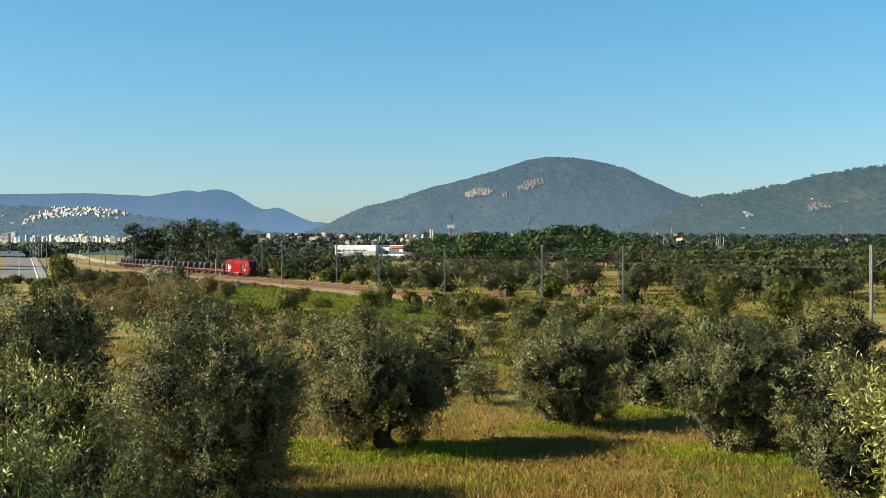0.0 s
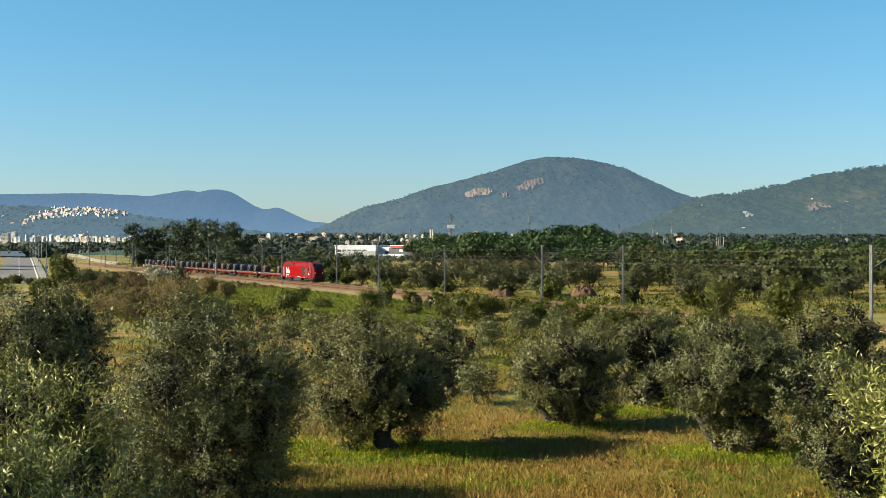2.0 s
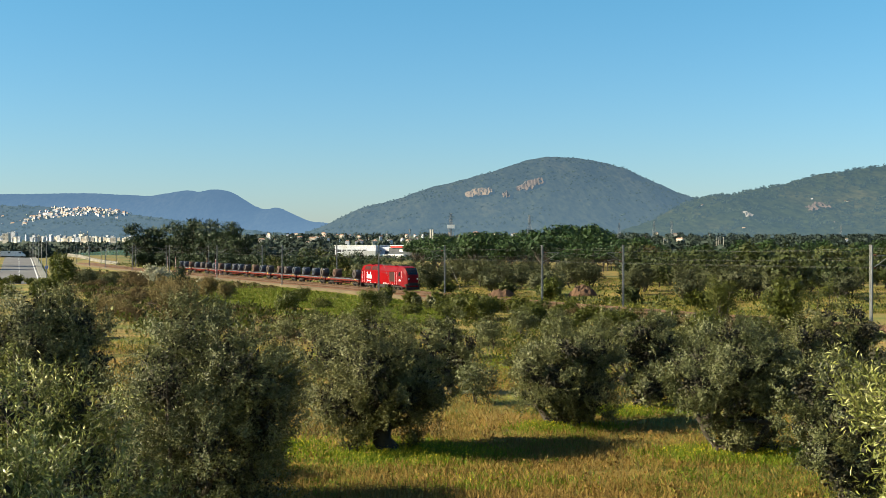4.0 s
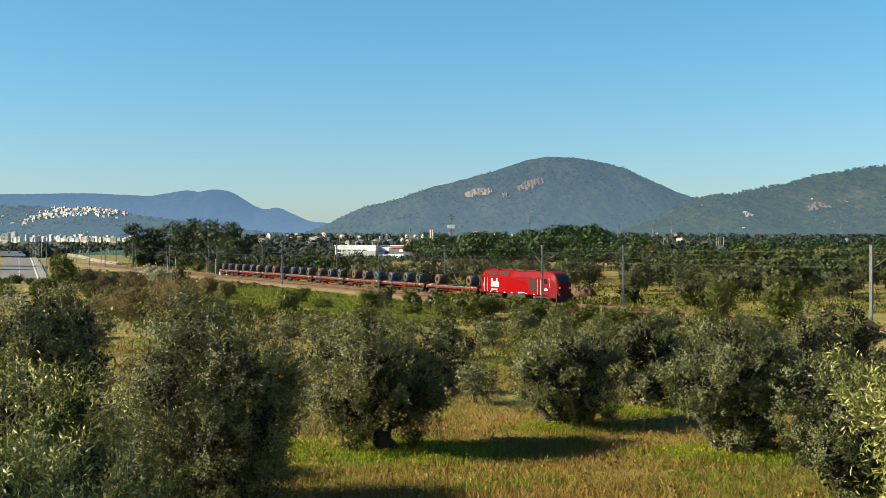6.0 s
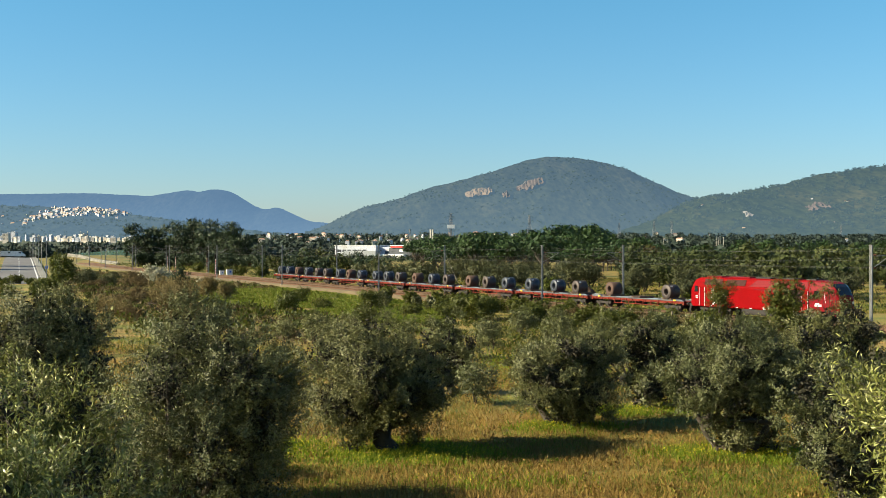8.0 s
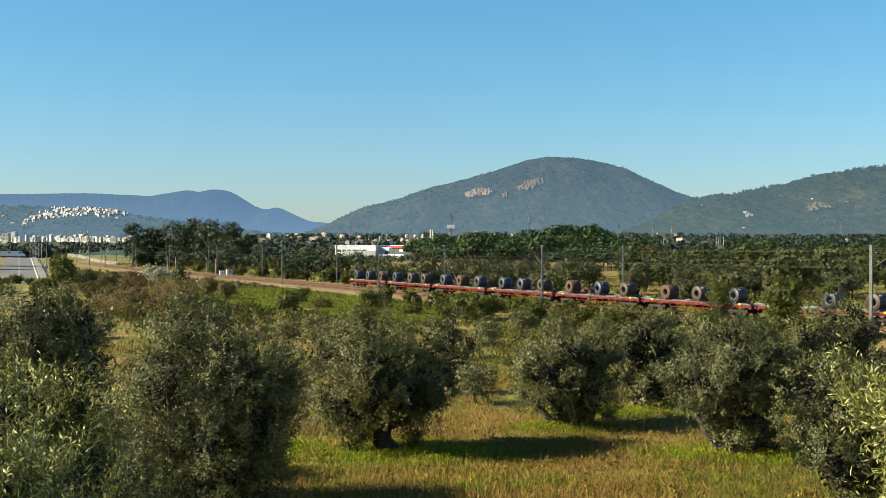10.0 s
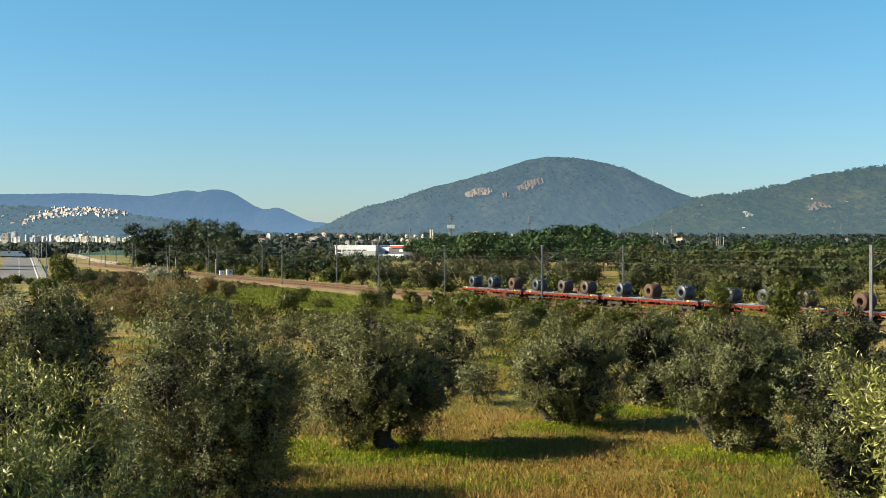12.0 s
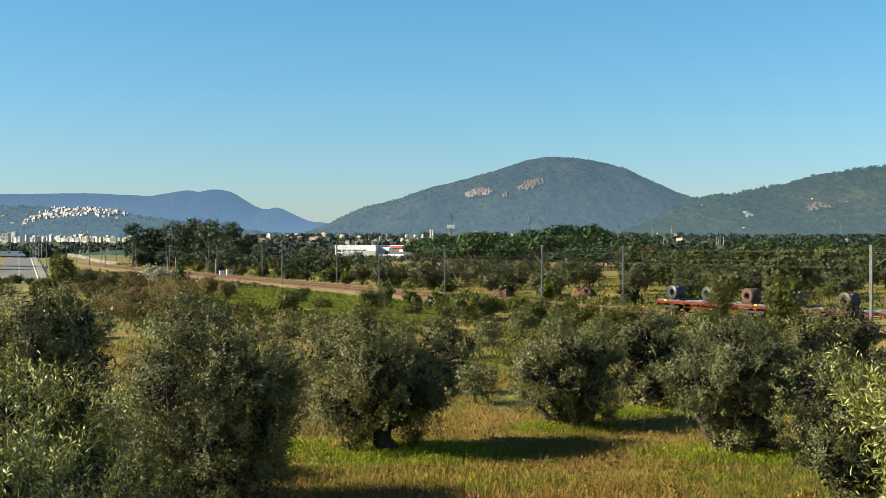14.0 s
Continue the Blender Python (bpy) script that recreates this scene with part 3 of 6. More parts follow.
# ---------------------------------------------------------------- train
def lofted(stations, glass=None):
    """stations: (x, half width, skirt z, shoulder z, roof half width, roof z). glass: the stretch of stations whose
    upper faces form a windscreen; only that, a little proud, is built then."""
    bm, rings = bmesh.new(), []
    if glass:
        for x, w, z0, z1, rw, z2 in stations[glass[0]:glass[1]]:
            out = 0.03 if x > 9 else -0.03
            pts = [(rw * 1.02, z2 - 0.08), (rw * 0.8, z2 + 0.02), (0, z2 + 0.05), (-rw * 0.8, z2 + 0.02), (-rw * 1.02, z2 - 0.08)]
            rings.append([bm.verts.new((x + out, y, z)) for y, z in pts])
        for a, b in zip(rings, rings[1:]):
            for i in range(len(a) - 1):
                bm.faces.new((a[i], a[i + 1], b[i + 1], b[i]))
        return bm
    for x, w, z0, z1, rw, z2 in stations:
        half = [(w * 0.96, z0), (w, z0 + 0.12), (w, z1 - 0.15), (w * 0.975, z1), (rw, z2 - 0.1), (rw * 0.8, z2), (0, z2 + 0.03)]
        pts = half + [(-y, z) for y, z in reversed(half[:-1])]
        rings.append([bm.verts.new((x, y, z)) for y, z in pts])
    for a, b in zip(rings, rings[1:]):
        for i in range(len(a)):
            bm.faces.new((a[i], a[(i + 1) % len(a)], b[(i + 1) % len(a)], b[i]))
    bm.faces.new(rings[0])
    bm.faces.new(list(reversed(rings[-1])))
    return bm


def quad_panel(corners, thick, out):
    """A thin solid panel through four corners, grown along out."""
    bm = bmesh.new()
    o = Vector(out) * thick
    a = [bm.verts.new(Vector(c)) for c in corners]
    b = [bm.verts.new(Vector(c) + o) for c in corners]
    bm.faces.new(a)
    bm.faces.new(list(reversed(b)))
    for i in range(4):
        bm.faces.new((a[i], b[i], b[(i + 1) % 4], a[(i + 1) % 4]))
    return bm


def wheelset(parent, x, r, name="wheelset"):
    bm = bmesh.new()
    for y in (-0.75, 0.75):
        rod(bm, (x, y - 0.07, r), (x, y + 0.07, r), r, seg=20)
        rod(bm, (x, y - 0.02 - 0.09 * np.sign(y), r), (x, y - 0.09 * np.sign(y), r), r + 0.03, seg=20)
    rod(bm, (x, -1.0, r), (x, 1.0, r), 0.09)
    return part(name, bm, M_BLACK, parent)


def bogie(parent, x, axles, r, mat):
    bm = bmesh.new()
    L = (axles[-1] - axles[0]) + 1.3
    for y in (-1.02, 1.02):
        box(bm, (x, y, r + 0.12), (L, 0.16, 0.26), 0.05)
        for a in axles:
            box(bm, (x + a, y, r), (0.42, 0.26, 0.42), 0.06)
            for d in (-0.38, 0.38):
                rod(bm, (x + a + d, y, r - 0.1), (x + a + d, y, r + 0.3), 0.1)
    box(bm, (x, 0, r + 0.15), (0.5, 2.0, 0.3), 0.05)
    b = part("bogie", bm, mat, parent)
    for a in axles:
        wheelset(b, x + a, r)
    return b


def locomotive():
    e = thing("locomotive", "red diesel freight locomotive with dark cab windows", "locomotive")
    W = 1.425
    st = [(0.45, 0.86, 1.0, 2.5, 0.6, 2.75), (0.52, 1.02, 0.92, 2.7, 0.74, 3.0), (0.7, 1.17, 0.88, 2.9, 0.86, 3.35), (1.0, 1.3, 0.86, 3.08, 0.96, 3.72),
          (1.4, 1.38, 0.86, 3.2, 1.02, 4.0), (1.9, W, 0.88, 3.26, 1.06, 4.15), (2.6, W, 0.9, 3.28, 1.08, 4.2), (9.6, W, 0.92, 3.28, 1.08, 4.2)]
    part("body", lofted(st), M_RED, e, "bright red body shell")
    part("windscreen", lofted(st, (1, 4)), M_GLASS, e, "wide dark windscreen")
    part("front_body", lofted([(9.6, W, 0.92, 3.28, 1.08, 4.2), (18.72, W, 0.9, 3.28, 1.08, 4.2)]), M_RED, e, "bright red front half of the body")
    st = [(18.76, W, 0.9, 3.28, 1.08, 4.2), (19.6, W, 0.9, 3.28, 1.08, 4.2), (20.4, W, 0.78, 3.27, 1.07, 4.17), (21.0, 1.4, 0.66, 3.24, 1.05, 4.08), (21.5, 1.35, 0.6, 3.16, 1.02, 3.88),
          (21.9, 1.28, 0.58, 3.0, 0.98, 3.58), (22.2, 1.19, 0.58, 2.78, 0.92, 3.18), (22.42, 1.08, 0.6, 2.5, 0.85, 2.75), (22.55, 0.92, 0.66, 2.3, 0.75, 2.5)]
    part("cab", lofted(st), M_MAROON, e, "darker red driving cab")
    part("windscreen", lofted(st, (4, 8)), M_GLASS, e, "wide dark windscreen")
    # darker paint along the shoulder
    for sgn in (-1, 1):
        y = sgn * (W + 0.002)
        part("paint_sweep", quad_panel([(10.6, y, 3.11), (15.4, y, 2.55), (18.0, y, 2.7), (18.0, y, 3.11)], 0.006, (0, sgn, 0)), M_MAROON, e, "darker red sweep of paint")
        c = [(10.2, sgn * 1.395, 3.32), (18.6, sgn * 1.395, 3.32), (18.6, sgn * 1.11, 4.05), (11.2, sgn * 1.11, 4.05)]
        part("roof_slope", quad_panel(c, 0.012, (0, sgn * 0.92, 0.38)), M_MAROON, e, "sooty dark red roof slope")
        # doors, rails and windows
        for x in (2.55, 18.0):
            d = part("door", quad_panel([(x, y, 1.05), (x + 0.62, y, 1.05), (x + 0.62, y, 3.1), (x, y, 3.1)], 0.02, (0, sgn, 0)), M_RED, e)
            for hx in (x - 0.12, x + 0.76):
                part("handrail", rod(bmesh.new(), (hx, y + sgn * 0.09, 1.0), (hx, y + sgn * 0.09, 3.1), 0.028), M_WHITE, d, "white handrail")
        for x0, x1 in ((1.5, 2.15), (19.45, 20.3)):
            part("side_window", quad_panel([(x0, y * 0.985, 2.55), (x1, y, 2.55), (x1 - 0.1, y, 3.2), (x0 + 0.12, y * 0.985, 3.2)], 0.03, (0, sgn, 0)), M_GLASS, e)
        part("side_grille", quad_panel([(15.4, y, 1.45), (17.7, y, 1.45), (17.7, y, 3.2), (15.4, y, 3.2)], 0.03, (0, sgn, 0)), M_SIDEGRILLE, e, "brown louvred side grille")
        for k in range(9):
            part("louvre", boxed((16.55, y + sgn * 0.04, 1.56 + k * 0.19), (2.2, 0.03, 0.06)), M_GRILLE, e)
        part("pillar_stripe", rod(bmesh.new(), (21.02, sgn * 1.405, 2.0), (20.75, sgn * 1.38, 3.3), 0.03), M_WHITE, e, "thin white stripe")
        # roof-slope radiators
        for x0, x1 in ((3.1, 6.0), (6.6, 9.6)):
            lo, hi = (1.40, 3.36), (1.12, 4.02)
            c = [(x0, sgn * lo[0], lo[1]), (x1, sgn * lo[0], lo[1]), (x1, sgn * hi[0], hi[1]), (x0, sgn * hi[0], hi[1])]
            part("radiator_grille", quad_panel(c, 0.03, (0, sgn * 0.92, 0.38)), M_GRILLE, e, "dark radiator grille")
        # white emblem of plain shapes, and small white bars for unreadable print
        def mark(x0, x1, z0, z1, tilt=0.0, lift=0.0):
            yy = y + sgn * lift
            part("white_emblem", quad_panel([(x0, yy, z0), (x1, yy, z0), (x1 + tilt, yy, z1), (x0 + tilt, yy, z1)], 0.008, (0, sgn, 0)), M_WHITE, e, "white painted mark")

        mark(4.3, 4.85, 1.75, 2.95)
        mark(5.05, 5.75, 1.75, 2.5)
        mark(5.95, 6.25, 1.75, 2.98)
        mark(6.25, 6.7, 1.75, 2.45, 0, 0.009)
        mark(4.5, 4.85, 1.18, 1.5)
        mark(5.05, 6.2, 1.25, 1.42)
        mark(12.3, 14.2, 1.06, 1.16, 0, 0.009)
        mark(19.6, 20.5, 1.6, 1.8)
        mark(19.7, 20.2, 1.8, 1.92)
        mark(1.75, 2.1, 2.0, 2.1)
        mark(1.75, 2.1, 1.8, 1.9)
        for k in range(7):
            part("jacking_plate", boxed((4.2 + k * 2.1, y, 1.0), (0.35, 0.03, 0.09)), M_WHITE, e)
    part("nose_grille", boxed((22.5, 0, 1.15), (0.16, 1.9, 0.5), 0.05), M_BLACK, e, "black grille below the nose")
    for y in (-0.8, 0.8):
        part("headlight", rod(bmesh.new(), (22.45, y, 2.05), (22.62, y, 2.05), 0.13), M_LAMP, e)
        part("headlight", rod(bmesh.new(), (0.62, y, 2.05), (0.48, y, 2.05), 0.13), M_LAMP, e)
        for x, d in ((22.4, 0.62), (0.62, -0.62)):
            bm = rod(bmesh.new(), (x, y * 1.09, 1.05), (x + d * 0.85, y * 1.09, 1.05), 0.1)
            rod(bm, (x + d * 0.85, y * 1.09, 1.05), (x + d, y * 1.09, 1.05), 0.24, 0.24, 14)
            part("buffer", bm, M_BLACK, e)
    for x in (22.35, 0.65):
        part("buffer_beam", boxed((x, 0, 0.9), (0.3, 2.5, 0.55), 0.05), M_BLACK, e)
        part("snow_plough", boxed((x + (0.1 if x > 9 else -0.1), 0, 0.4), (0.2, 2.5, 0.45), 0.04), M_BLACK, e)
    part("underframe", boxed((11.5, 0, 0.98), (21.4, 2.6, 0.22), 0.03), M_BLACK, e)
    part("fuel_tank", boxed((11.5, 0, 0.62), (5.2, 2.55, 0.75), 0.18), M_BLACK, e, "black fuel tank")
    for x, sx in ((4.0, 2.4), (8.0, 3.2), (11.6, 2.2), (14.8, 2.6), (18.4, 1.4)):
        part("roof_unit", boxed((x, 0, 4.26), (sx, 1.4, 0.16), 0.04), M_BLACK if x > 9 else M_MAROON, e)
    for x in (10.6, 12.3):
        part("roof_fan", rod(bmesh.new(), (x, 0, 4.28), (x, 0, 4.38), 0.6, seg=18), M_BLACK, e)
    bogie(e, 4.6, (-1.85, 0, 1.85), 0.53, M_BLACK)
    bogie(e, 18.4, (-1.85, 0, 1.85), 0.53, M_BLACK)
    return e


def flat_wagon():
    e = thing("flat_wagon", "red-oxide steel flat wagon with coil cradles", "wagon", "coil wagons of the train")
    L = 18.3
    x0 = 0.62
    for y in (-1.2, 1.2):
        bm = bmesh.new()
        box(bm, (x0 + L / 2, y, 1.17), (L, 0.1, 0.16), 0.02)
        box(bm, (x0 + L / 2, y, 0.66), (9.0, 0.08, 0.08), 0.02)
        for k in range(7):
            box(bm, (x0 + L / 2 - 4.4 + k * 1.46, y, 0.88), (0.1, 0.07, 0.46))
        box(bm, (x0 + L / 2, y, 1.03), (L, 0.16, 0.05))
        part("side_sill", bm, M_WAGON, e, "red-oxide side sill")
        for k in range(14):
            part("stake_pocket", boxed((x0 + 0.9 + k * 1.27, y * 1.05, 1.12), (0.16, 0.1, 0.3), 0.02), M_WAGON, e)
        part("deck_beam", boxed((x0 + L / 2, y * 0.9, 1.33), (L, 0.36, 0.11), 0.02), M_DECK, e, "grey steel deck rail")
    bm = bmesh.new()
    for k in range(12):
        box(bm, (x0 + 0.6 + k * 1.55, 0, 1.12), (0.18, 2.3, 0.16))
    box(bm, (x0 + L / 2, 0, 1.1), (L, 0.5, 0.3))
    box(bm, (x0 + L / 2, 0, 1.24), (L - 0.4, 2.2, 0.05))
    part("underframe", bm, M_WAGON, e)
    for k, xc in enumerate((3.6, 9.6, 15.6)):
        bm = bmesh.new()
        for d, tilt in ((-0.62, 28), (0.62, -28)):
            box(bm, (xc + d, 0, 1.42), (0.5, 2.3, 0.16), 0.03, 0, tilt)
        part("coil_cradle", bm, M_CRADLE, e, "dark timber coil cradle")
    for xa, xb in ((0.3, 2.0), (5.2, 7.9), (11.4, 13.6), (16.6, 18.0)):
        for y in (-1.08, 1.08):
            part("deck_panel", boxed((x0 + (xa + xb) / 2, y, 1.42), (xb - xa, 0.4, 0.07), 0.01), M_PANEL, e, "pale blue steel deck panel")
    for x in (x0 + 1.6, x0 + L - 1.6):
        for y in (-1.28, 1.28):
            part("lashing_box", boxed((x, y, 1.36), (0.45, 0.16, 0.2), 0.03), M_YELLOW, e, "yellow lashing box")
    for x, d in ((x0, -1), (x0 + L, 1)):
        part("headstock", boxed((x, 0, 1.05), (0.2, 2.6, 0.42), 0.04), M_WAGON, e)
        for y in (-0.875, 0.875):
            bm = rod(bmesh.new(), (x, y, 1.05), (x + d * 0.5, y, 1.05), 0.09)
            rod(bm, (x + d * 0.5, y, 1.05), (x + d * 0.58, y, 1.05), 0.22, 0.22, 12)
            part("buffer", bm, M_BLACK, e)
    for x in (x0 + 2.2, x0 + L - 2.2):
        bogie(e, x, (-0.9, 0.9), 0.46, M_BLACK)
    part("brake_cylinder", rod(bmesh.new(), (x0 + 7, 0.5, 0.75), (x0 + 9, 0.5, 0.75), 0.2), M_BLACK, e)
    return e


def steel_coil(mat, label, r, w):
    """A wound coil lying across the wagon; its axis runs along local y."""
    e = thing("steel_coil", label, "steel coil", "steel coils on the train")
    bm = bmesh.new()
    prof = [(0.37, -w / 2 + 0.03), (0.4, -w / 2), (0.5, -w / 2 + 0.012), (0.62, -w / 2 - 0.006), (r - 0.25, -w / 2 + 0.01), (r - 0.03, -w / 2), (r, -w / 2 + 0.03),
            (r, w / 2 - 0.03), (r - 0.03, w / 2), (r - 0.3, w / 2 + 0.012), (0.5, w / 2), (0.4, w / 2), (0.37, w / 2 - 0.03)]
    seg, rings = 36, []
    for k in range(seg):
        a = 2 * math.pi * k / seg
        wob = 1 + 0.008 * math.sin(3 * a)
        rings.append([bm.verts.new((q * wob * math.cos(a), y, q * wob * math.sin(a))) for q, y in prof])
    for k in range(seg):
        a, b = rings[k], rings[(k + 1) % seg]
        for i in range(len(prof)):
            j = (i + 1) % len(prof)
            bm.faces.new((a[i], a[j], b[j], b[i]))
    part("winding", bm, mat, e, "", True)
    for y in (-0.35, 0.35) if mat != M_COIL_R else (0.0,):
        bm = bmesh.new()
        R = r * 1.012
        pts = [(R * math.cos(t), R * math.sin(t)) for t in np.linspace(0, 2 * math.pi, 37)[:-1]]
        lo = [bm.verts.new((x, y * w - 0.03, z)) for x, z in pts]
        hi = [bm.verts.new((x, y * w + 0.03, z)) for x, z in pts]
        for k in range(36):
            bm.faces.new((lo[k], lo[(k + 1) % 36], hi[(k + 1) % 36], hi[k]))
        part("strap", bm, M_STRAP if mat == M_COIL else M_COIL_D, e)
    part("label_plate", boxed((r * 0.72, -w / 4, r * 0.72), (0.03, 0.3, 0.22)), M_WHITE, e, "white label with unreadable print") if mat != M_COIL_R else None
    return e


# metres behind the locomotive's tail, kind of steel
COILS = [(4.4, "D"), (15.8, "R"), (23.6, "D"), (29.0, "G"), (35.8, "G"), (42.7, "G"), (48.8, "D"), (54.4, "R"), (62.7, "D"), (68.4, "G"), (75.0, "R"), (82.4, "D"), (88.0, "G"), (93.5, "G"), (101.4, "G"), (107.5, "R"), (113.5, "G"), (121.2, "D"), (126.8, "D"), (133.6, "G"), (140.3, "R"), (146.8, "G"), (152.9, "G")]
KIND = {"G": (M_COIL, "blue-grey coil of sheet steel in a wagon cradle"), "D": (M_COIL_D, "dark brown coil of mill-scaled steel"), "R": (M_COIL_R, "rust-red coil of strip steel in a cradle")}
loco = locomotive()
WAGON_LEN = 19.45
wagon = flat_wagon()
wagons = [wagon] + [copy_thing(wagon, Matrix()) for _ in range(7)]
made, coils = {}, []
for back, kd in COILS:
    if kd not in made:
        made[kd] = steel_coil(*KIND[kd], 0.885, 1.45)
        ob = made[kd]
    else:
        ob = copy_thing(made[kd], Matrix())
    coils.append((ob, back))


def motions():
    """The train rolls along the line at its even speed."""
    times = [0.5 * k for k in range(29)]

    def ride(ob, front, back, z=0.0, centre=False):
        rows = []
        for t in times:
            s = SPEED * (t - 6.5)
            a, b = on_line(s + back)[0], on_line(s + front)[0]
            h = math.degrees(math.atan2(b.y - a.y, b.x - a.x))
            p = (a + b) / 2 if centre else a
            rows.append((t, pose(p.x, p.y, z, 0, 0, h)))
        walk(ob, rows)

    ride(loco, 22.6, 0.0)
    for i, ob in enumerate(wagons):
        ride(ob, -WAGON_LEN * i, -WAGON_LEN * (i + 1))
    for ob, back in coils:
        ride(ob, -back + 1, -back - 1, 2.25, True)

# ---------------------------------------------------------------- plants
RNG = np.random.default_rng(11)


def unit(v):
    return v / (np.linalg.norm(v, axis=-1, keepdims=True) + 1e-9)


def leaf_cards(base, way, length, width, rng, fold=0.25, facing=None):
    """Two-triangle leaves: base point, direction, length and width arrays."""
    side = unit(np.cross(way, unit(rng.normal(size=way.shape)) if facing is None else facing))
    mid = base + way * (length * 0.5)[:, None]
    up = unit(np.cross(side, way)) * (length * fold * 0.3)[:, None]
    V = np.stack([base, mid + side * (width / 2)[:, None] + up, base + way * length[:, None], mid - side * (width / 2)[:, None] + up], 1).reshape(-1, 3)
    F = np.arange(len(base) * 4).reshape(-1, 4)
    return V, F


def lobes_of(centre, radii, n, rng, spread=0.62, size=(0.34, 0.52), squash=0.85, low=0.55):
    """Sub-crowns that together fill an ellipsoid unevenly."""
    c, r = np.array(centre), np.array(radii)
    d = unit(rng.normal(size=(n, 3)))
    d[:, 2] = np.where(d[:, 2] < 0, d[:, 2] * low, d[:, 2])
    pos = c + d * r * (spread * rng.uniform(0.75, 1.15, (n, 1)))
    rad = r * rng.uniform(*size, (n, 1)) * np.array([1, 1, squash])
    return np.vstack([pos, c[None]]), np.vstack([rad, (r * 0.6)[None]])


def crown_mesh(name, pos, rad, twigs, per, leaf, mat, rng, twig_len=0.35, up=0.5, inner=0.55, ragged=0.15, openness=0.35, lay=0.45, clump=0.075, tuft=7, core=0, soft=0.55, stalks=0.0, heart=None, grain=2.6):
    """Tufts of twigs on the skin and in the body of the lobes, each twig with its leaves; lay turns the leaves to face outwards."""
    vol = np.prod(rad, axis=1) ** (2 / 3)
    tufts = max(8, twigs // tuft)
    k = rng.choice(len(pos), tufts, p=vol / vol.sum())
    d = unit(rng.normal(size=(tufts, 3)))
    fr = rng.uniform(inner ** 3, 1, (tufts, 1)) ** (1 / 3) + rng.normal(0, ragged, (tufts, 1)) * 0.5
    p = pos[k] + d * rad[k] * fr
    # open gaps in the crown
    s = grain / np.mean(rad)
    gap = np.sin(p[:, 0] * s + 1.3 * np.sin(p[:, 2] * s * 0.7)) + np.sin(p[:, 1] * s * 1.1 + 2) + np.sin(p[:, 2] * s * 1.3 + p[:, 0] * s * 0.4)
    keep = (gap + rng.normal(0, 0.8, tufts)) > -2.2 + 2.0 * openness
    p, d = np.repeat(p[keep], tuft, 0), np.repeat(d[keep], tuft, 0)
    t = len(p)
    whole = np.linalg.norm(rad[-1]) / 0.6
    p = p + rng.normal(0, clump * whole * 0.58, (t, 3))
    tw = unit(d + np.array([0, 0, up]) + rng.normal(0, 0.45, (t, 3)))
    tl = twig_len * rng.uniform(0.5, 1.5, t)
    a = np.tile(np.linspace(0.05, 1, per), (t, 1))
    b = p[:, None] + tw[:, None] * (tl[:, None] * a)[..., None]
    w = unit(tw[:, None] * 0.75 + rng.normal(0, 0.62, (t, per, 3)))
    b, w = b.reshape(-1, 3), w.reshape(-1, 3)
    n = len(b)
    out = unit(np.repeat(d, per, 0) + np.array([0, 0, 0.25]))
    w = unit(w - out * (lay * np.sum(w * out, 1))[:, None])
    facing = unit(out * lay + unit(rng.normal(size=(n, 3))) * (1 - lay))
    L = leaf[0] * rng.uniform(0.6, 1.3, n)
    W = leaf[1] * rng.uniform(0.7, 1.25, n)
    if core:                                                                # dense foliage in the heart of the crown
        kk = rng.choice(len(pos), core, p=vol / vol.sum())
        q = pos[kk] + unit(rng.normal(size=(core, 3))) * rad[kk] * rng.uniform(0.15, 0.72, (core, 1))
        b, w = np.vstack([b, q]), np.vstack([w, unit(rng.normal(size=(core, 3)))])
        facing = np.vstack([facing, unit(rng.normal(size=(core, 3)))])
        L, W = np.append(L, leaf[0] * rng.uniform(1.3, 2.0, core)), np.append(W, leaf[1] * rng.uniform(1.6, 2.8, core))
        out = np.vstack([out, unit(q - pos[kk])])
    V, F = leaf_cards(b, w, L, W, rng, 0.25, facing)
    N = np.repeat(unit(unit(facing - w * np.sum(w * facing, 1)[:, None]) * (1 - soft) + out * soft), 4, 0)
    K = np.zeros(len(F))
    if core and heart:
        K[n:] = 1                                                           # inner twigs, crown shade put into their dark colour
    if stalks:
        TV, TF = leaf_cards(p, tw, tl * 1.05, np.full(t, stalks), rng, 0.0)  # the twigs themselves
        V, F, N, K = np.vstack([V, TV]), np.vstack([F, TF + len(V)]), np.vstack([N, np.repeat(d, 4, 0)]), np.append(K, np.full(len(TF), 2))
    return mesh_np(name, V, F, [mat, heart or mat, M_TWIG], index=K, normals=N)


def limb_runs(base, top, r0, targets, rng, fork=0.35):
    """Trunk run and limb runs that reach from the trunk's top to the lobes."""
    base, top = np.array(base, float), np.array(top, float)
    n = 6
    pts = [base + (top - base) * i / (n - 1) + np.append(rng.normal(0, r0 * 0.25, 2) * (0 < i < n - 1), 0) for i in range(n)]
    trunk = [(pts, [r0 * (1.25 if i == 0 else 1 - 0.4 * i / n) for i in range(n)])]
    limbs = []
    for t in targets:
        t = np.array(t)
        start = base + (top - base) * rng.uniform(1 - fork, 1.0)
        mid = (start + t) / 2 + np.array([0, 0, -0.1]) * np.linalg.norm(t - start) + rng.normal(0, 0.08, 3) * np.linalg.norm(t - start)
        mid[2] = max(mid[2], 0.5 * (start[2] + min(t[2], start[2])))
        q = [start, start * 0.45 + mid * 0.55, mid, mid * 0.4 + t * 0.6, t]
        limbs.append((q, list(r0 * np.array([0.5, 0.42, 0.32, 0.2, 0.07]))))
    return trunk, limbs


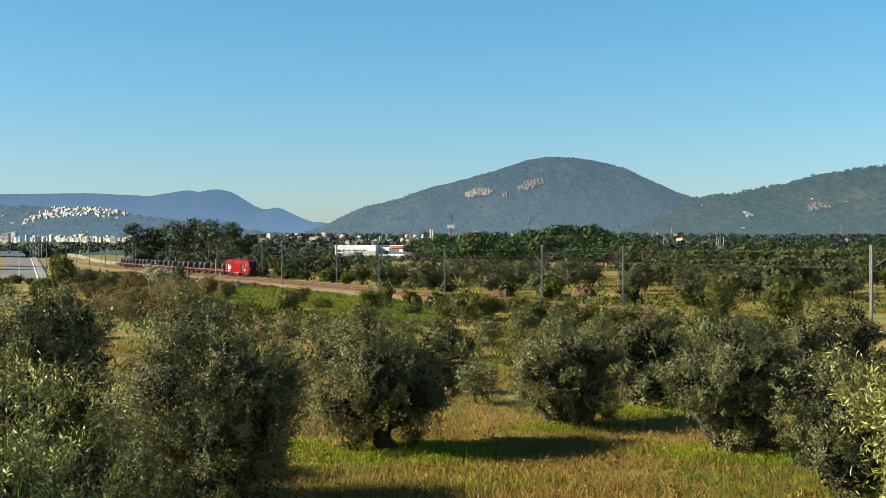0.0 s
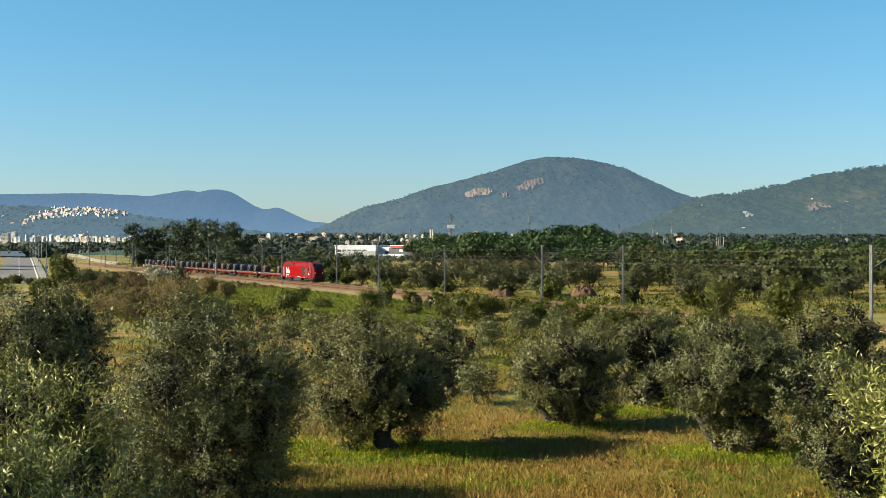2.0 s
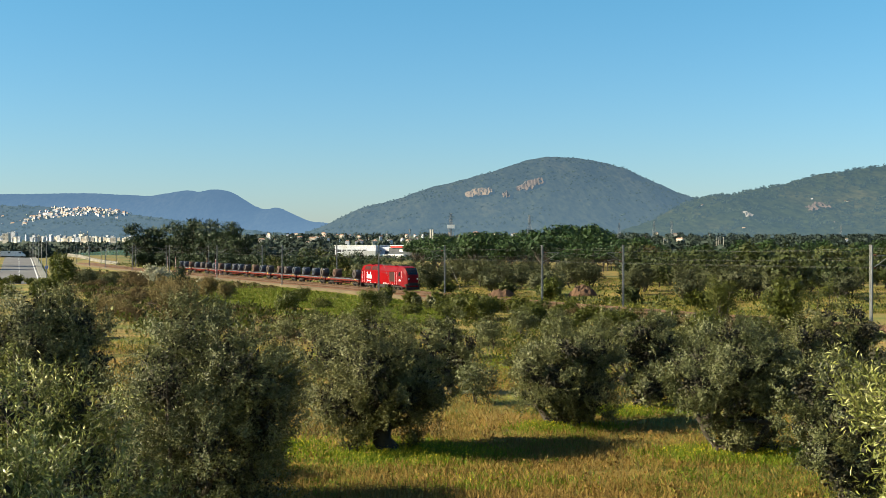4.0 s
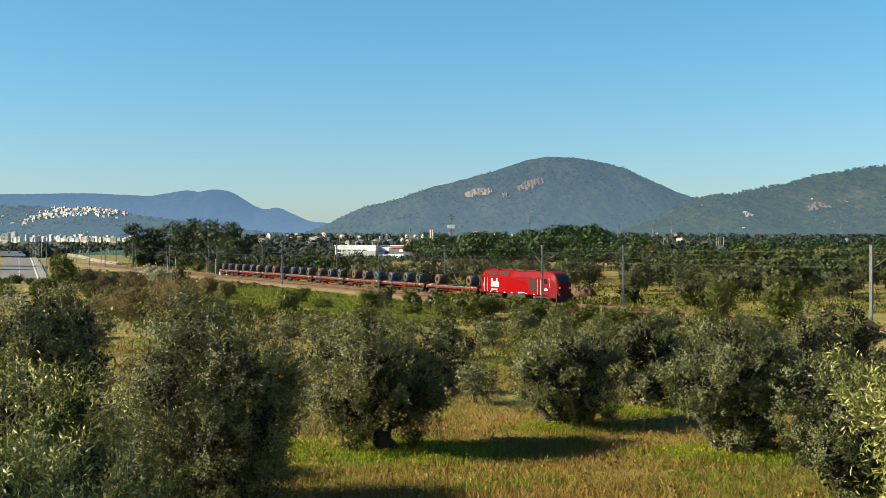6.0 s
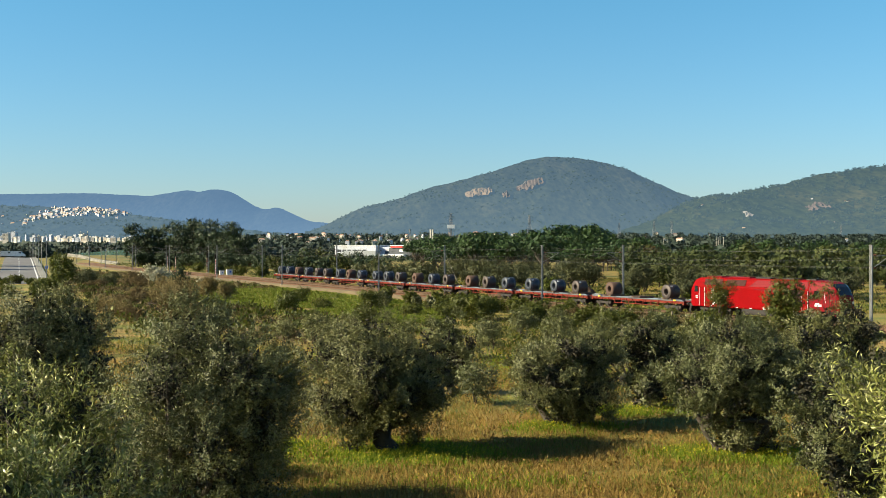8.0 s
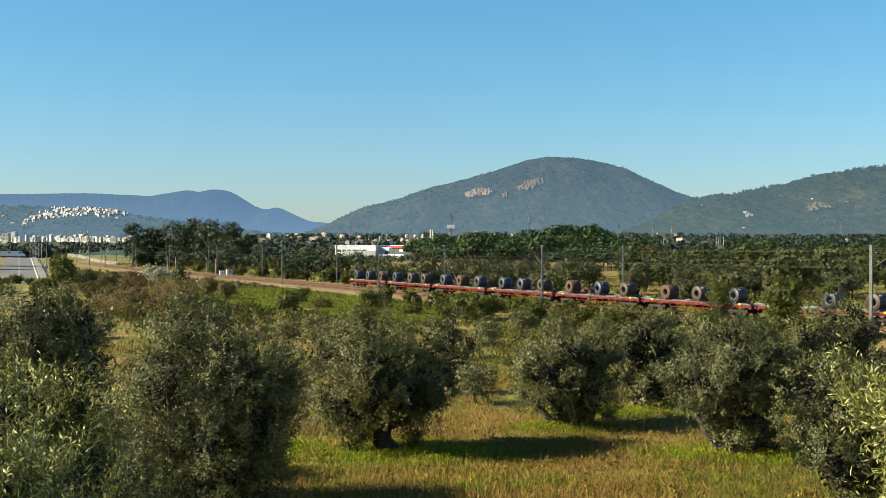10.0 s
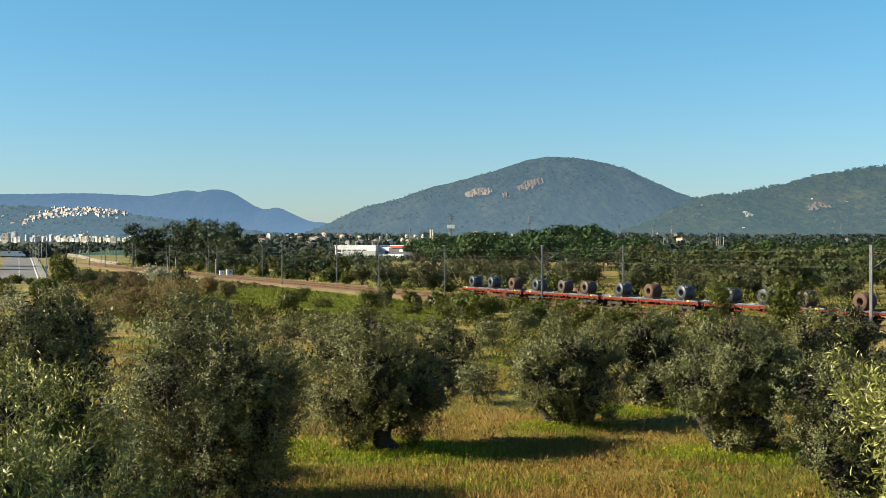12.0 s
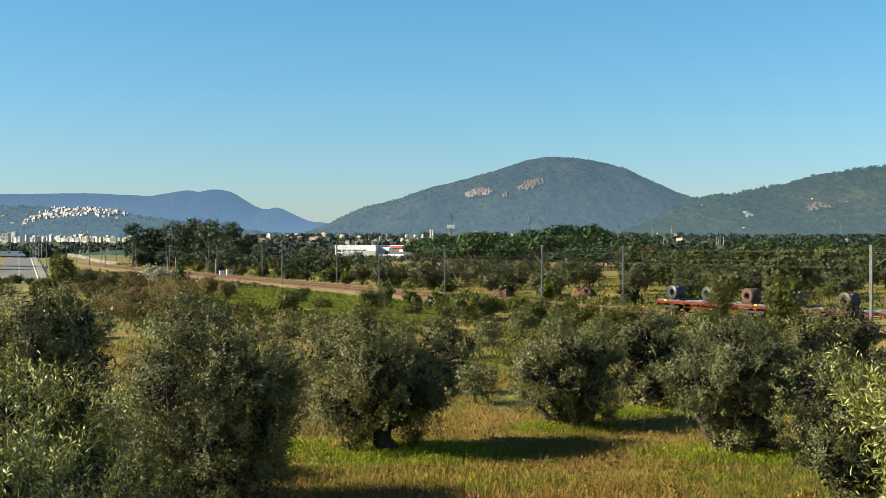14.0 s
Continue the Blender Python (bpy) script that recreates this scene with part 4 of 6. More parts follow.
def tree(name, label, category, centre, radii, trunk_r, lobes, twigs, per, leaf, mat, seed, group="", base=(0, 0, 0), fork_z=0.35, stems=1, split=False, **kw):
    """A tree whose foot is the local origin; centre and radii give its crown."""
    rng = np.random.default_rng(seed)
    e = thing(name, label, category, group)
    ls = {k: kw.pop(k) for k in ("spread", "size", "squash", "low") if k in kw}
    pos, rad = lobes_of(centre, radii, lobes, rng, **ls)
    pick = rng.permutation(len(pos))[: min(12, len(pos))]
    foot = centre[2] - radii[2]
    for k in range(stems):
        lean = rng.normal(0, 0.25 * (stems > 1) + 0.05, 2) * radii[0]
        top = (centre[0] * 0.35 + lean[0], centre[1] * 0.35 + lean[1], max(foot, 0.2) + radii[2] * fork_z)
        b = (base[0] + lean[0] * 0.3, base[1] + lean[1] * 0.3, -0.3)
        trunk, limbs = limb_runs(b, top, trunk_r, pos[pick[k::stems]], rng)
        part("trunk", tubes("trunk", trunk if split else trunk + limbs, M_BARK), None, e)
        for run in limbs if split else []:
            part("limb", tubes("limb", [run], M_BARK), None, e)
    part("crown", crown_mesh("crown", pos, rad, twigs, per, leaf, mat, rng, **kw), None, e)
    return e


def put(ob, x, y, turn=0.0, size=1.0, dz=0.0):
    ob.matrix_basis = pose(x, y, gz(x, y) + dz, 0, 0, turn) @ Matrix.Scale(size, 4)
    return ob


def olive(x, y, top, r, seed, twigs, per=16, leaf=(0.085, 0.022), label="old olive tree with dense grey-green foliage", mat=None, skirt=0.9, lobes=20, shift=(0, 0), stems=1, trunk=0.28, **kw):
    g = gz(x, y)
    h = top - g
    rz = (h - skirt) / 2
    kw.setdefault("twig_len", 0.38)
    ob = tree("olive_tree", label, "olive tree", (shift[0], shift[1], skirt + rz), (r, r * 0.95, rz), trunk, lobes, twigs, per, (leaf[0] * 1.05, leaf[1] * 1.3), mat or M_OLIVE, seed, "olive trees of the grove", stems=stems, split=True,
              **{"low": 1.0, "inner": 0.78, "openness": 0.26, "grain": 4.0, "heart": M_INNER_SHADE, "tuft": 14, "clump": 0.034, "lay": 0.45, "spread": 0.7, "size": (0.27, 0.42), "ragged": 0.12, "soft": 0.5, **kw, "core": int(2.6 * kw.get("core", 2600))})
    ob.matrix_basis = pose(x, y, g)
    return ob


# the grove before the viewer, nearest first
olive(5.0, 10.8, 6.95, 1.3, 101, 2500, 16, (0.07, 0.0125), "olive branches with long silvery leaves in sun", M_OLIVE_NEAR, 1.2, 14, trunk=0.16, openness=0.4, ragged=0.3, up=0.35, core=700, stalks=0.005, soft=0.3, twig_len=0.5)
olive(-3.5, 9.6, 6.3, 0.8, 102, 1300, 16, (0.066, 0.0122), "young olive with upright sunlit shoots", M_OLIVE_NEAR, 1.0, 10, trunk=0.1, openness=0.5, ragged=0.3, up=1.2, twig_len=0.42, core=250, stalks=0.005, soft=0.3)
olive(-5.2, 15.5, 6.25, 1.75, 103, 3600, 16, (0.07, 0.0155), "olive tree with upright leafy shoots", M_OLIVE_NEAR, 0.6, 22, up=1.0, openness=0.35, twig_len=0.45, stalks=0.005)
olive(-5.85, 29.5, 6.75, 2.55, 104, 12500, 16, (0.072, 0.0195), "large olive tree with dense dark foliage", None, 0.2, 34, openness=0.15, up=0.6, core=4200)
olive(-11.6, 36.0, 6.6, 2.7, 105, 8200, 15, (0.082, 0.0245), skirt=0.3, lobes=26, core=3500)
olive(-15.2, 40.0, 6.3, 2.5, 106, 2400, 15, (0.10, 0.03), skirt=0.3)
olive(-2.05, 46.4, 5.75, 3.05, 107, 9500, 15, (0.088, 0.025), "broad old olive tree with a leaning dark trunk", skirt=0.3, lobes=32, shift=(-0.6, 0), trunk=0.42, spread=0.66, fork_z=0.5, core=3600)
olive(5.4, 52.8, 4.35, 2.6, 108, 5200, 15, (0.095, 0.027), skirt=0.1, lobes=24, shift=(-0.2, 0), stems=2, trunk=0.22)
olive(9.8, 59.0, 4.35, 2.7, 109, 3100, 15, (0.11, 0.033), skirt=0.1, lobes=22, trunk=0.22)
olive(10.9, 45.6, 5.0, 2.65, 110, 6600, 15, (0.088, 0.025), "olive tree on several slender stems", skirt=0.75, lobes=28, stems=3, trunk=0.16)
olive(11.9, 36.0, 4.9, 2.0, 111, 3400, 15, (0.09, 0.027), "grey olive tree with feathery twigs", M_OLIVE, 0.1, 22, up=0.7)
olive(14.4, 41.0, 4.7, 2.3, 112, 2400, 15, (0.095, 0.03), skirt=0.1)
olive(16.0, 57.0, 4.6, 2.7, 113, 2600, 14, (0.11, 0.034), skirt=0.1)
olive(21.6, 66.0, 4.9, 2.6, 114, 2200, 14, (0.12, 0.038), skirt=0.1)
olive(0.4, 65.0, 4.5, 1.7, 115, 1500, 14, (0.12, 0.036), skirt=0.1, lobes=14, core=900)


def bush(label, r, h, seed, twigs, mat, leaf=(0.14, 0.05), lobes=10, name="shrub", group="shrubs of the meadow", **kw):
    kw.setdefault("twig_len", 0.3)
    return tree(name, label, "shrub", (0, 0, h * 0.5), (r, r * 0.9, h * 0.55), 0.05, lobes, int(twigs * 0.75), 5, (leaf[0] * 1.35, leaf[1] * 1.5), mat, seed, group, stems=2, **{"low": 0.9, "soft": 0.65, "core": 160, **kw})


def scatter(first, places, sizes=(0.8, 1.25), seed=5):
    rng = np.random.default_rng(seed)
    for i, pl in enumerate(places):
        x, y = pl[:2]
        s = pl[2] if len(pl) > 2 else rng.uniform(*sizes)
        m = pose(x, y, gz(x, y), 0, 0, rng.uniform(0, 360)) @ Matrix.Scale(s, 4)
        if i == 0:
            first.matrix_basis = m
        else:
            copy_thing(first, m)


def vary(kinds, places, sizes=(0.8, 1.25), seed=5, clear=5.0):
    """Deals places out over several built kinds, none of them on the tracks."""
    places = [p for p in places if not -4 - clear < float(line_off(p[0], p[1])) < clear]
    for k, ob in enumerate(kinds):
        if places[k::len(kinds)]:
            scatter(ob, places[k::len(kinds)], sizes, seed + k)


# suckers round the feet of the old olives
scatter(bush("leafy olive suckers at the foot of a trunk", 0.85, 1.3, 205, 420, M_OLIVE, (0.085, 0.026), 9, up=1.4), [(-3.3, 46.2, 0.95), (-1.2, 46.9, 0.7), (5.1, 52.4, 1.1), (5.9, 52.6, 1.0), (10.4, 45.3, 1.0), (11.2, 45.2, 1.1), (10.9, 44.9, 0.9), (12.0, 45.6, 1.0), (9.4, 58.4, 1.2)])
# rounded dark shrubs and young olives of the meadow
vary([bush("rounded grey-green olive shrub in the meadow", 1.4, 2.6, 201, 1250, M_OLIVE, (0.1, 0.033), 14),
      bush("dense young olive shrub in the grass", 1.3, 2.4, 202, 1250, M_OLIVE, (0.1, 0.033), 14)],
     [(1.6, 60.5, 0.95), (3.4, 91.0, 1.08), (-13.0, 101.0, 0.85), (-10.8, 103.0, 0.9), (-9.6, 100.0, 0.7), (6.9, 106.0, 1.05), (9.4, 100.0, 1.15), (0.0, 84.0, 0.9), (13.8, 92.0, 0.9), (10.2, 84.0, 1.0), (17.5, 84.0, 1.2), (22.5, 88.0, 1.0),
      (26.0, 80.0, 1.2), (19.5, 98.0, 0.8), (29.0, 92.0, 0.9), (24.5, 101.0, 0.7), (14.6, 112.0, 0.8), (-20.0, 93.0, 0.8), (-27.0, 85.0, 1.0), (-22.5, 70.0, 1.1), (-18.0, 58.0, 1.1), (32.5, 95.0, 1.0), (28.5, 73.0, 1.4)])
vary([bush("leafy green shrub beside the railway", 1.7, 2.3, 211, 1500, M_BUSH, (0.12, 0.055), 14), bush("sprawling green bramble on the bank", 2.2, 1.5, 212, 1400, M_BUSH, (0.12, 0.055), 14)],
     [(2.7, 140.0, 1.25), (1.0, 143.0, 1.05), (4.2, 138.0, 1.1), (-4.0, 150.0, 0.8), (-10.0, 168.0, 0.9), (-16.0, 165.0, 0.8), (-21.0, 180.0, 0.8), (-25.0, 200.0, 0.7), (-19.0, 150.0, 0.9), (-30.0, 160.0, 0.8),
      (9.6, 128.0, 0.9), (12.0, 124.0, 0.85), (16.0, 118.0, 0.8), (19.0, 122.0, 0.8), (24.0, 112.0, 0.9), (27.0, 106.0, 1.0), (-8.0, 128.0, 0.7), (-13.0, 125.0, 0.7), (-36.0, 205.0, 0.8), (-48.0, 250.0, 0.8)], seed=8)
# scrub by the road
vary([bush("dark green thicket beside the road", 3.2, 3.6, 221, 1100, M_BUSH, (0.3, 0.13), 14), bush("olive-green thicket of the wasteland", 3.4, 2.6, 222, 1000, M_BUSH, (0.3, 0.13), 14)],
     [(-80, 292, 0.42), (-78, 270, 0.62), (-72, 262, 0.42), (-68, 280, 0.42), (-62, 262, 0.42), (-54, 236, 0.42), (-58, 300, 0.42), (-66, 305, 0.42), (-77, 330, 0.42), (-90, 330, 0.42), (-101, 372, 0.42), (-74, 236, 1.1), (-44, 262, 0.42), (-88, 300, 0.62), (-86, 282, 1.1), (-60, 210, 0.62), (-47, 214, 0.42), (-70, 218, 1.1), (-95, 350, 0.42), (-72, 350, 0.42), (-64, 330, 0.42), (-40, 190, 0.42), (-52, 180, 0.62), (-82, 262, 1.1), (-108, 395, 0.42), (-84, 365, 0.42), (-93, 298, 1.1), (-97, 318, 1.25), (-90, 292, 0.95)], seed=9)
vary([bush("dry brown shrub of the wasteland", 2.6, 1.9, 231, 800, M_DRY, (0.26, 0.06), 12, up=1.2), bush("tangled dry broom on the wasteland", 2.4, 1.4, 232, 700, M_DRY, (0.26, 0.06), 10, up=1.4)],
     [(-52, 240, 0.8), (-57, 248, 0.8), (-48, 222, 0.8), (-44, 205), (-62, 240, 0.8), (-50, 262, 0.7), (-43, 178), (-36, 170), (-41, 160), (-34, 150), (-48, 192), (-30, 140), (-27, 128), (-34, 132), (-24, 118), (-66, 228), (-58, 190), (-46, 148), (-38, 120), (-30, 104)], seed=12)
scatter(bush("pale grey flowering shrub by the track", 3.0, 3.4, 241, 900, M_PALE, (0.24, 0.12), 12), [(-76, 330, 0.7), (-73, 322, 0.62), (-70, 316, 0.6), (-53, 268, 0.5), (-50, 272, 0.5)])
scatter(bush("tall dry reeds with pale plumes", 1.6, 3.2, 251, 700, M_REED, (0.6, 0.035), 10, "reed_clump", "reed clumps", up=2.5, twig_len=0.9),
        [(-36, 190, 0.9), (-38, 196, 0.9), (-33, 186, 0.8)])

# taller clumps at the edge of the wasteland, before the bend of the line
put(bush("tall dark green thicket beside the road", 2.2, 5.0, 291, 900, M_BUSH, (0.2, 0.085), 14), -66.8, 217, 0, 1.22)
scatter(bush("rounded olive-green thicket on the wasteland", 3.0, 4.0, 292, 1100, M_OLIVE_FAR, (0.22, 0.09), 14), [(-70.3, 241, 0.9), (-65.6, 243, 0.85), (-72, 252, 0.9)])
scatter(bush("broad brown thicket of dry broom", 3.2, 3.5, 293, 1100, M_DRY, (0.22, 0.06), 14, up=1.2), [(-61.0, 245, 0.95), (-57, 232, 0.75), (-64, 228, 0.6)])
put(bush("white-flowering grey shrub beside the line", 2.9, 3.1, 294, 1000, M_PALE, (0.2, 0.1), 14), -62.3, 266, 0, 1.35)
put(bush("dense dark green young pine on the wasteland", 1.8, 3.6, 295, 800, M_PINE, (0.2, 0.07), 12, up=1.2), -47.2, 219, 0, 1.35)
scatter(bush("domed clump of tan dry reeds", 2.6, 3.0, 296, 1000, M_REED, (0.3, 0.03), 12, "reed_clump", "reed clumps", up=1.8, twig_len=0.6), [(-33.0, 148, 1.4), (-30.5, 139, 0.8)])
scatter(bush("thin grey leafless brush in the grass", 1.3, 1.7, 297, 420, M_REED, (0.3, 0.02), 8, "dry_brush", "dry brush", up=2.2, twig_len=0.7), [(-37.5, 140, 1.0), (-35.2, 136, 0.9), (-39.8, 143, 0.9), (-41.5, 150, 0.8)])


def umbrella_pine(seed, h=12.0, r=6.3, mat=None, label="umbrella pine with a domed dark green crown"):
    return tree("umbrella_pine", label, "pine tree", (0, 0, h - 3.6), (r, r, 3.4), 0.3, 30, 1500, 4, (0.36, 0.25), mat or M_UMBRELLA, seed, "umbrella pines of the wood",
                spread=0.68, size=(0.28, 0.42), squash=0.9, twig_len=0.16, up=0.4, inner=0.93, openness=0.05, ragged=0.03, fork_z=-0.2, lay=0.92, clump=0.02, tuft=4, soft=0.9, core=420)


def maritime_pine(seed, h=15.5, r=4.4):
    return tree("maritime_pine", "tall dark pine with layered ragged branches", "pine tree", (0, 0, h * 0.56), (r, r, h * 0.44), 0.26, 46, 1900, 4, (0.4, 0.18), M_PINE, seed, "pines behind the railway",
                spread=0.78, size=(0.26, 0.44), squash=0.45, twig_len=0.6, up=0.5, inner=0.7, openness=0.55, ragged=0.25, low=0.9, lay=0.7, clump=0.03, soft=0.85, core=420)


def cork_oak(seed, h=9.0, r=4.6, mat=None, label="cork oak with a rounded olive-green crown", twigs=1450, leaf=(0.32, 0.21)):
    return tree("cork_oak", label, "oak tree", (0, 0, h * 0.53), (r, r, h * 0.47), 0.3, 24, twigs, 4, leaf, mat or M_OAK, seed, "oaks beyond the railway",
                spread=0.68, size=(0.3, 0.46), twig_len=0.25, up=0.3, inner=0.85, openness=0.2, ragged=0.12, low=0.95, lay=0.88, clump=0.03, tuft=5, soft=0.85, core=420)


def wild_olive(seed):
    return tree("wild_olive", "grey-green wild olive beyond the railway", "olive tree", (0, 0, 2.4), (2.5, 2.5, 2.1), 0.14, 16, 640, 5, (0.3, 0.13), M_OLIVE_FAR, seed, "wild olives beyond the railway", stems=2, twig_len=0.5, up=0.7, inner=0.7, openness=0.25, soft=0.8, core=260)


def beyond(lo, hi, y0, y1, n, seed, gap):
    """Places in a stretch beyond the far track, kept a little apart; lo and hi are slopes x / y."""
    rng = np.random.default_rng(seed)
    out = []
    for _ in range(n * 30):
        y = rng.uniform(y0, y1)
        x = rng.uniform(lo, hi) * y
        if line_off(x, y) < 8 or any((x - a) ** 2 + (y - b) ** 2 < gap ** 2 for a, b in out):
            continue
        out.append((x, y))
        if len(out) == n:
            break
    return out


# dark pines behind the line, where the train comes out
vary([maritime_pine(301), maritime_pine(302, 15.5, 5.0), maritime_pine(303, 15.5, 4.2)],
     [(-127, 505, 1.20), (-129, 503, 1.26), (-124, 507, 0.95), (-121, 504, 0.99), (-119, 507, 0.88), (-117, 512, 0.90), (-113, 505, 0.86), (-110, 503, 1.03), (-106, 497, 1.15), (-105, 503, 1.07), (-101, 498, 1.10), (-96, 487, 0.87), (-94, 489, 0.96), (-92, 488, 1.05), (-87, 475, 1.04), (-85, 479, 0.82), (-81, 469, 0.98), (-78, 465, 0.81), (-76, 470, 0.73), (-73, 467, 0.69), (-69, 462, 0.63), (-132, 534, 0.91), (-126, 532, 0.95), (-120, 531, 0.86), (-112, 522, 0.93), (-107, 522, 0.99), (-100, 514, 1.12), (-92, 504, 1.04), (-86, 495, 0.82)], seed=31, clear=9)
vary([cork_oak(311, 7.5, 4.2, M_PINE, "dark green oak behind the railway"), cork_oak(312, 7.0, 4.0, M_PINE, "dark rounded oak behind the railway"), cork_oak(313, 8.0, 4.4, None, "olive-green oak behind the railway")],
     [(-48, 385, 0.95), (-44, 372, 0.9), (-40, 360, 0.95), (-36, 345, 0.9), (-32, 335, 0.9), (-27, 322, 0.85), (-24, 338, 0.95), (-31, 355, 1.0), (-38, 378, 1.0), (-46, 402, 1.0), (-20, 312, 0.8), (-16, 300, 0.72), (-12, 290, 0.7), (-56, 392, 0.8), (-51, 372, 0.75), (-42, 345, 0.7)], seed=33, clear=8)
# umbrella pines in the middle
vary([umbrella_pine(321), umbrella_pine(322, 11.0, 5.8), umbrella_pine(323, 12.5, 7.2), umbrella_pine(324, 11.5, 6.6)],
     [(x, y, 0.8 + 0.38 * min(max((x / y + 0.02) / 0.115, 0), 1) if x < 0.132 * y else 0.74) for x, y in beyond(-0.03, 0.165, 375, 480, 48, 71, 7.6)] + [(x, y, 0.62 + 0.25 * ((x * 0.31 + y * 0.17) % 1.0)) for x, y in beyond(-0.01, 0.17, 300, 372, 26, 74, 8.0)] + [(x, y, 0.6 + 0.22 * ((x * 0.37 + y * 0.11) % 1.0)) for x, y in beyond(0.13, 0.37, 380, 520, 34, 72, 9.0)], (0.72, 1.15), 34)
vary([cork_oak(331), cork_oak(332, 8.2, 4.2), cork_oak(333, 9.4, 5.2), cork_oak(334, 8.6, 4.8)],
     beyond(0.15, 0.40, 225, 310, 56, 73, 5.6) + beyond(0.26, 0.42, 190, 235, 14, 75, 6.0), (0.6, 1.12), 36)
vary([wild_olive(341), wild_olive(342), wild_olive(343)],
     beyond(-0.07, 0.12, 230, 300, 40, 76, 4.0) + beyond(0.02, 0.2, 195, 250, 11, 77, 4.4) + beyond(0.18, 0.34, 165, 210, 16, 78, 4.4), (0.75, 1.25), 38)
# trees that stand before the line and hide the train now and then
put(cork_oak(351, 6.2, 1.85, M_BUSH, "leafy young cork oak before the railway", 4600, (0.14, 0.085)), 31.0, 111.0)
put(tree("young_pine", "bushy young pine before the railway", "pine tree", (0, 0, 2.85), (1.6, 1.5, 2.7), 0.1, 18, 1100, 9, (0.2, 0.045), M_BUSH, 352, "young pines", twig_len=0.5, up=1.1, openness=0.15, squash=0.7, core=300), 27.6, 122.0)
put(tree("young_pine", "thin young pine with open tiers of branches", "pine tree", (0, 0, 3.0), (1.9, 1.7, 2.4), 0.09, 11, 230, 10, (0.32, 0.05), M_BUSH, 353, "young pines", twig_len=0.6, up=0.8, openness=0.7, squash=0.35, spread=0.9, size=(0.2, 0.34)), 37.3, 119.0)
put(cork_oak(354, 6.0, 3.0, M_RUSSET, "oak with withered russet leaves"), 55.0, 330.0, 0, 1.35)


def far_woods():
    """Belts of woodland between the fields and the hills."""
    rng = np.random.default_rng(91)
    n = 3000
    y = 560 + 1500 * rng.random(n) ** 1.25
    x = rng.uniform(-0.42, 0.42, n) * y
    clearing = (x > -0.16 * y) & (x < 0.06 * y) & (y > 850)                  # suburbs among the trees
    keep = (fbm(x / 120, y / 90, 40) > np.where(clearing, 0.53, np.where(x > 0, 0.4, 0.44))) & ~((y < 800) & (x > -75) & (x < 0)) & ~((x < -0.27 * y) & (y < 700)) & ~((x < -0.22 * y) & (y > 1150))
    x, y = x[keep], y[keep]
    r = rng.uniform(3.0, 6.0, len(x))
    k = 70
    d = unit(rng.normal(size=(len(x), k, 3)))
    c = np.stack([x, y, ground_z(x, y) + r * 0.75], -1)[:, None]
    p = (c + d * (r[:, None] * rng.uniform(0.75, 1.05, (len(x), k)))[..., None] * np.array([1, 1, 0.72])).reshape(-1, 3)
    w = unit(d.reshape(-1, 3) * 0.4 + rng.normal(0, 0.8, (len(p), 3)))
    out = unit(d.reshape(-1, 3) + np.array([0, 0, 0.2]))
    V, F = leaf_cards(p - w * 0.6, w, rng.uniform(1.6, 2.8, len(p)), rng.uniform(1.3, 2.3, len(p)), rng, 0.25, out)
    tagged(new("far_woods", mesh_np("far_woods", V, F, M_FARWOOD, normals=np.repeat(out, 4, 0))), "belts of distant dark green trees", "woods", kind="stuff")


far_woods()


def blades(name, label, n, area, mat, length, width, seed, mask=None, lean=0.35):
    rng = np.random.default_rng(seed)
    x0, x1, y0, y1 = area
    y = y0 + (y1 - y0) * rng.random(n) ** 1.5
    x = rng.uniform(x0, x1, n) * (y / y1)
    if mask:
        k = mask(x, y)
        x, y = x[k], y[k]
    p = np.stack([x, y, ground_z(x, y) - 0.03], -1)
    w = unit(np.concatenate([rng.normal(0, lean, (len(x), 2)), np.ones((len(x), 1))], 1))
    L = length * rng.uniform(0.5, 1.4, len(x))
    V, F = leaf_cards(p, w, L, width * (0.6 + y / 70), rng, 0.4)
    N = np.repeat(unit(rng.normal(0, 0.45, (len(x), 3)) + np.array([-0.2, -0.2, 1.0])), 4, 0)
    tagged(new(name, mesh_np(name, V, F, mat, normals=N)), label, "grass", kind="stuff")


def patchy(seed, scale, lo):
    return lambda x, y: fbm(x / scale, y / scale, seed) > lo


blades("straw_grass", "tall dry straw-coloured meadow grass", 130000, (-30, 34, 34, 95), M_STRAW, 0.3, 0.015, 401, patchy(50, 5, 0.45), 0.5)
blades("meadow_grass", "mixed green and dry meadow grass", 110000, (-30, 34, 34, 95), M_GRASS, 0.17, 0.014, 402, None, 0.6)
blades("near_grass", "close green and straw grass of the grove", 70000, (-17, 19, 34, 56), M_STRAW, 0.2, 0.013, 409, None, 0.6)
blades("green_grass", "fresh green grass in patches", 110000, (-26, 30, 34, 80), M_GREEN, 0.18, 0.018, 403, patchy(57, 4, 0.52), 0.6)
blades("verge_grass", "dry yellow grass beyond the railway", 40000, (-10, 110, 150, 290), M_GRASS, 0.3, 0.02, 406, lambda x, y: (line_off(x, y) > 6) & (line_off(x, y) < 80))
blades("verge_weeds", "mixed grass beyond the railway", 30000, (-10, 110, 150, 290), M_GRASS, 0.26, 0.022, 407, lambda x, y: (line_off(x, y) > 6) & (line_off(x, y) < 80) & (fbm(x / 12, y / 12, 63) > 0.47))
blades("far_grass", "rough grass along the railway", 40000, (-60, 50, 90, 200), M_GRASS, 0.36, 0.022, 404, patchy(59, 12, 0.45), 0.8)
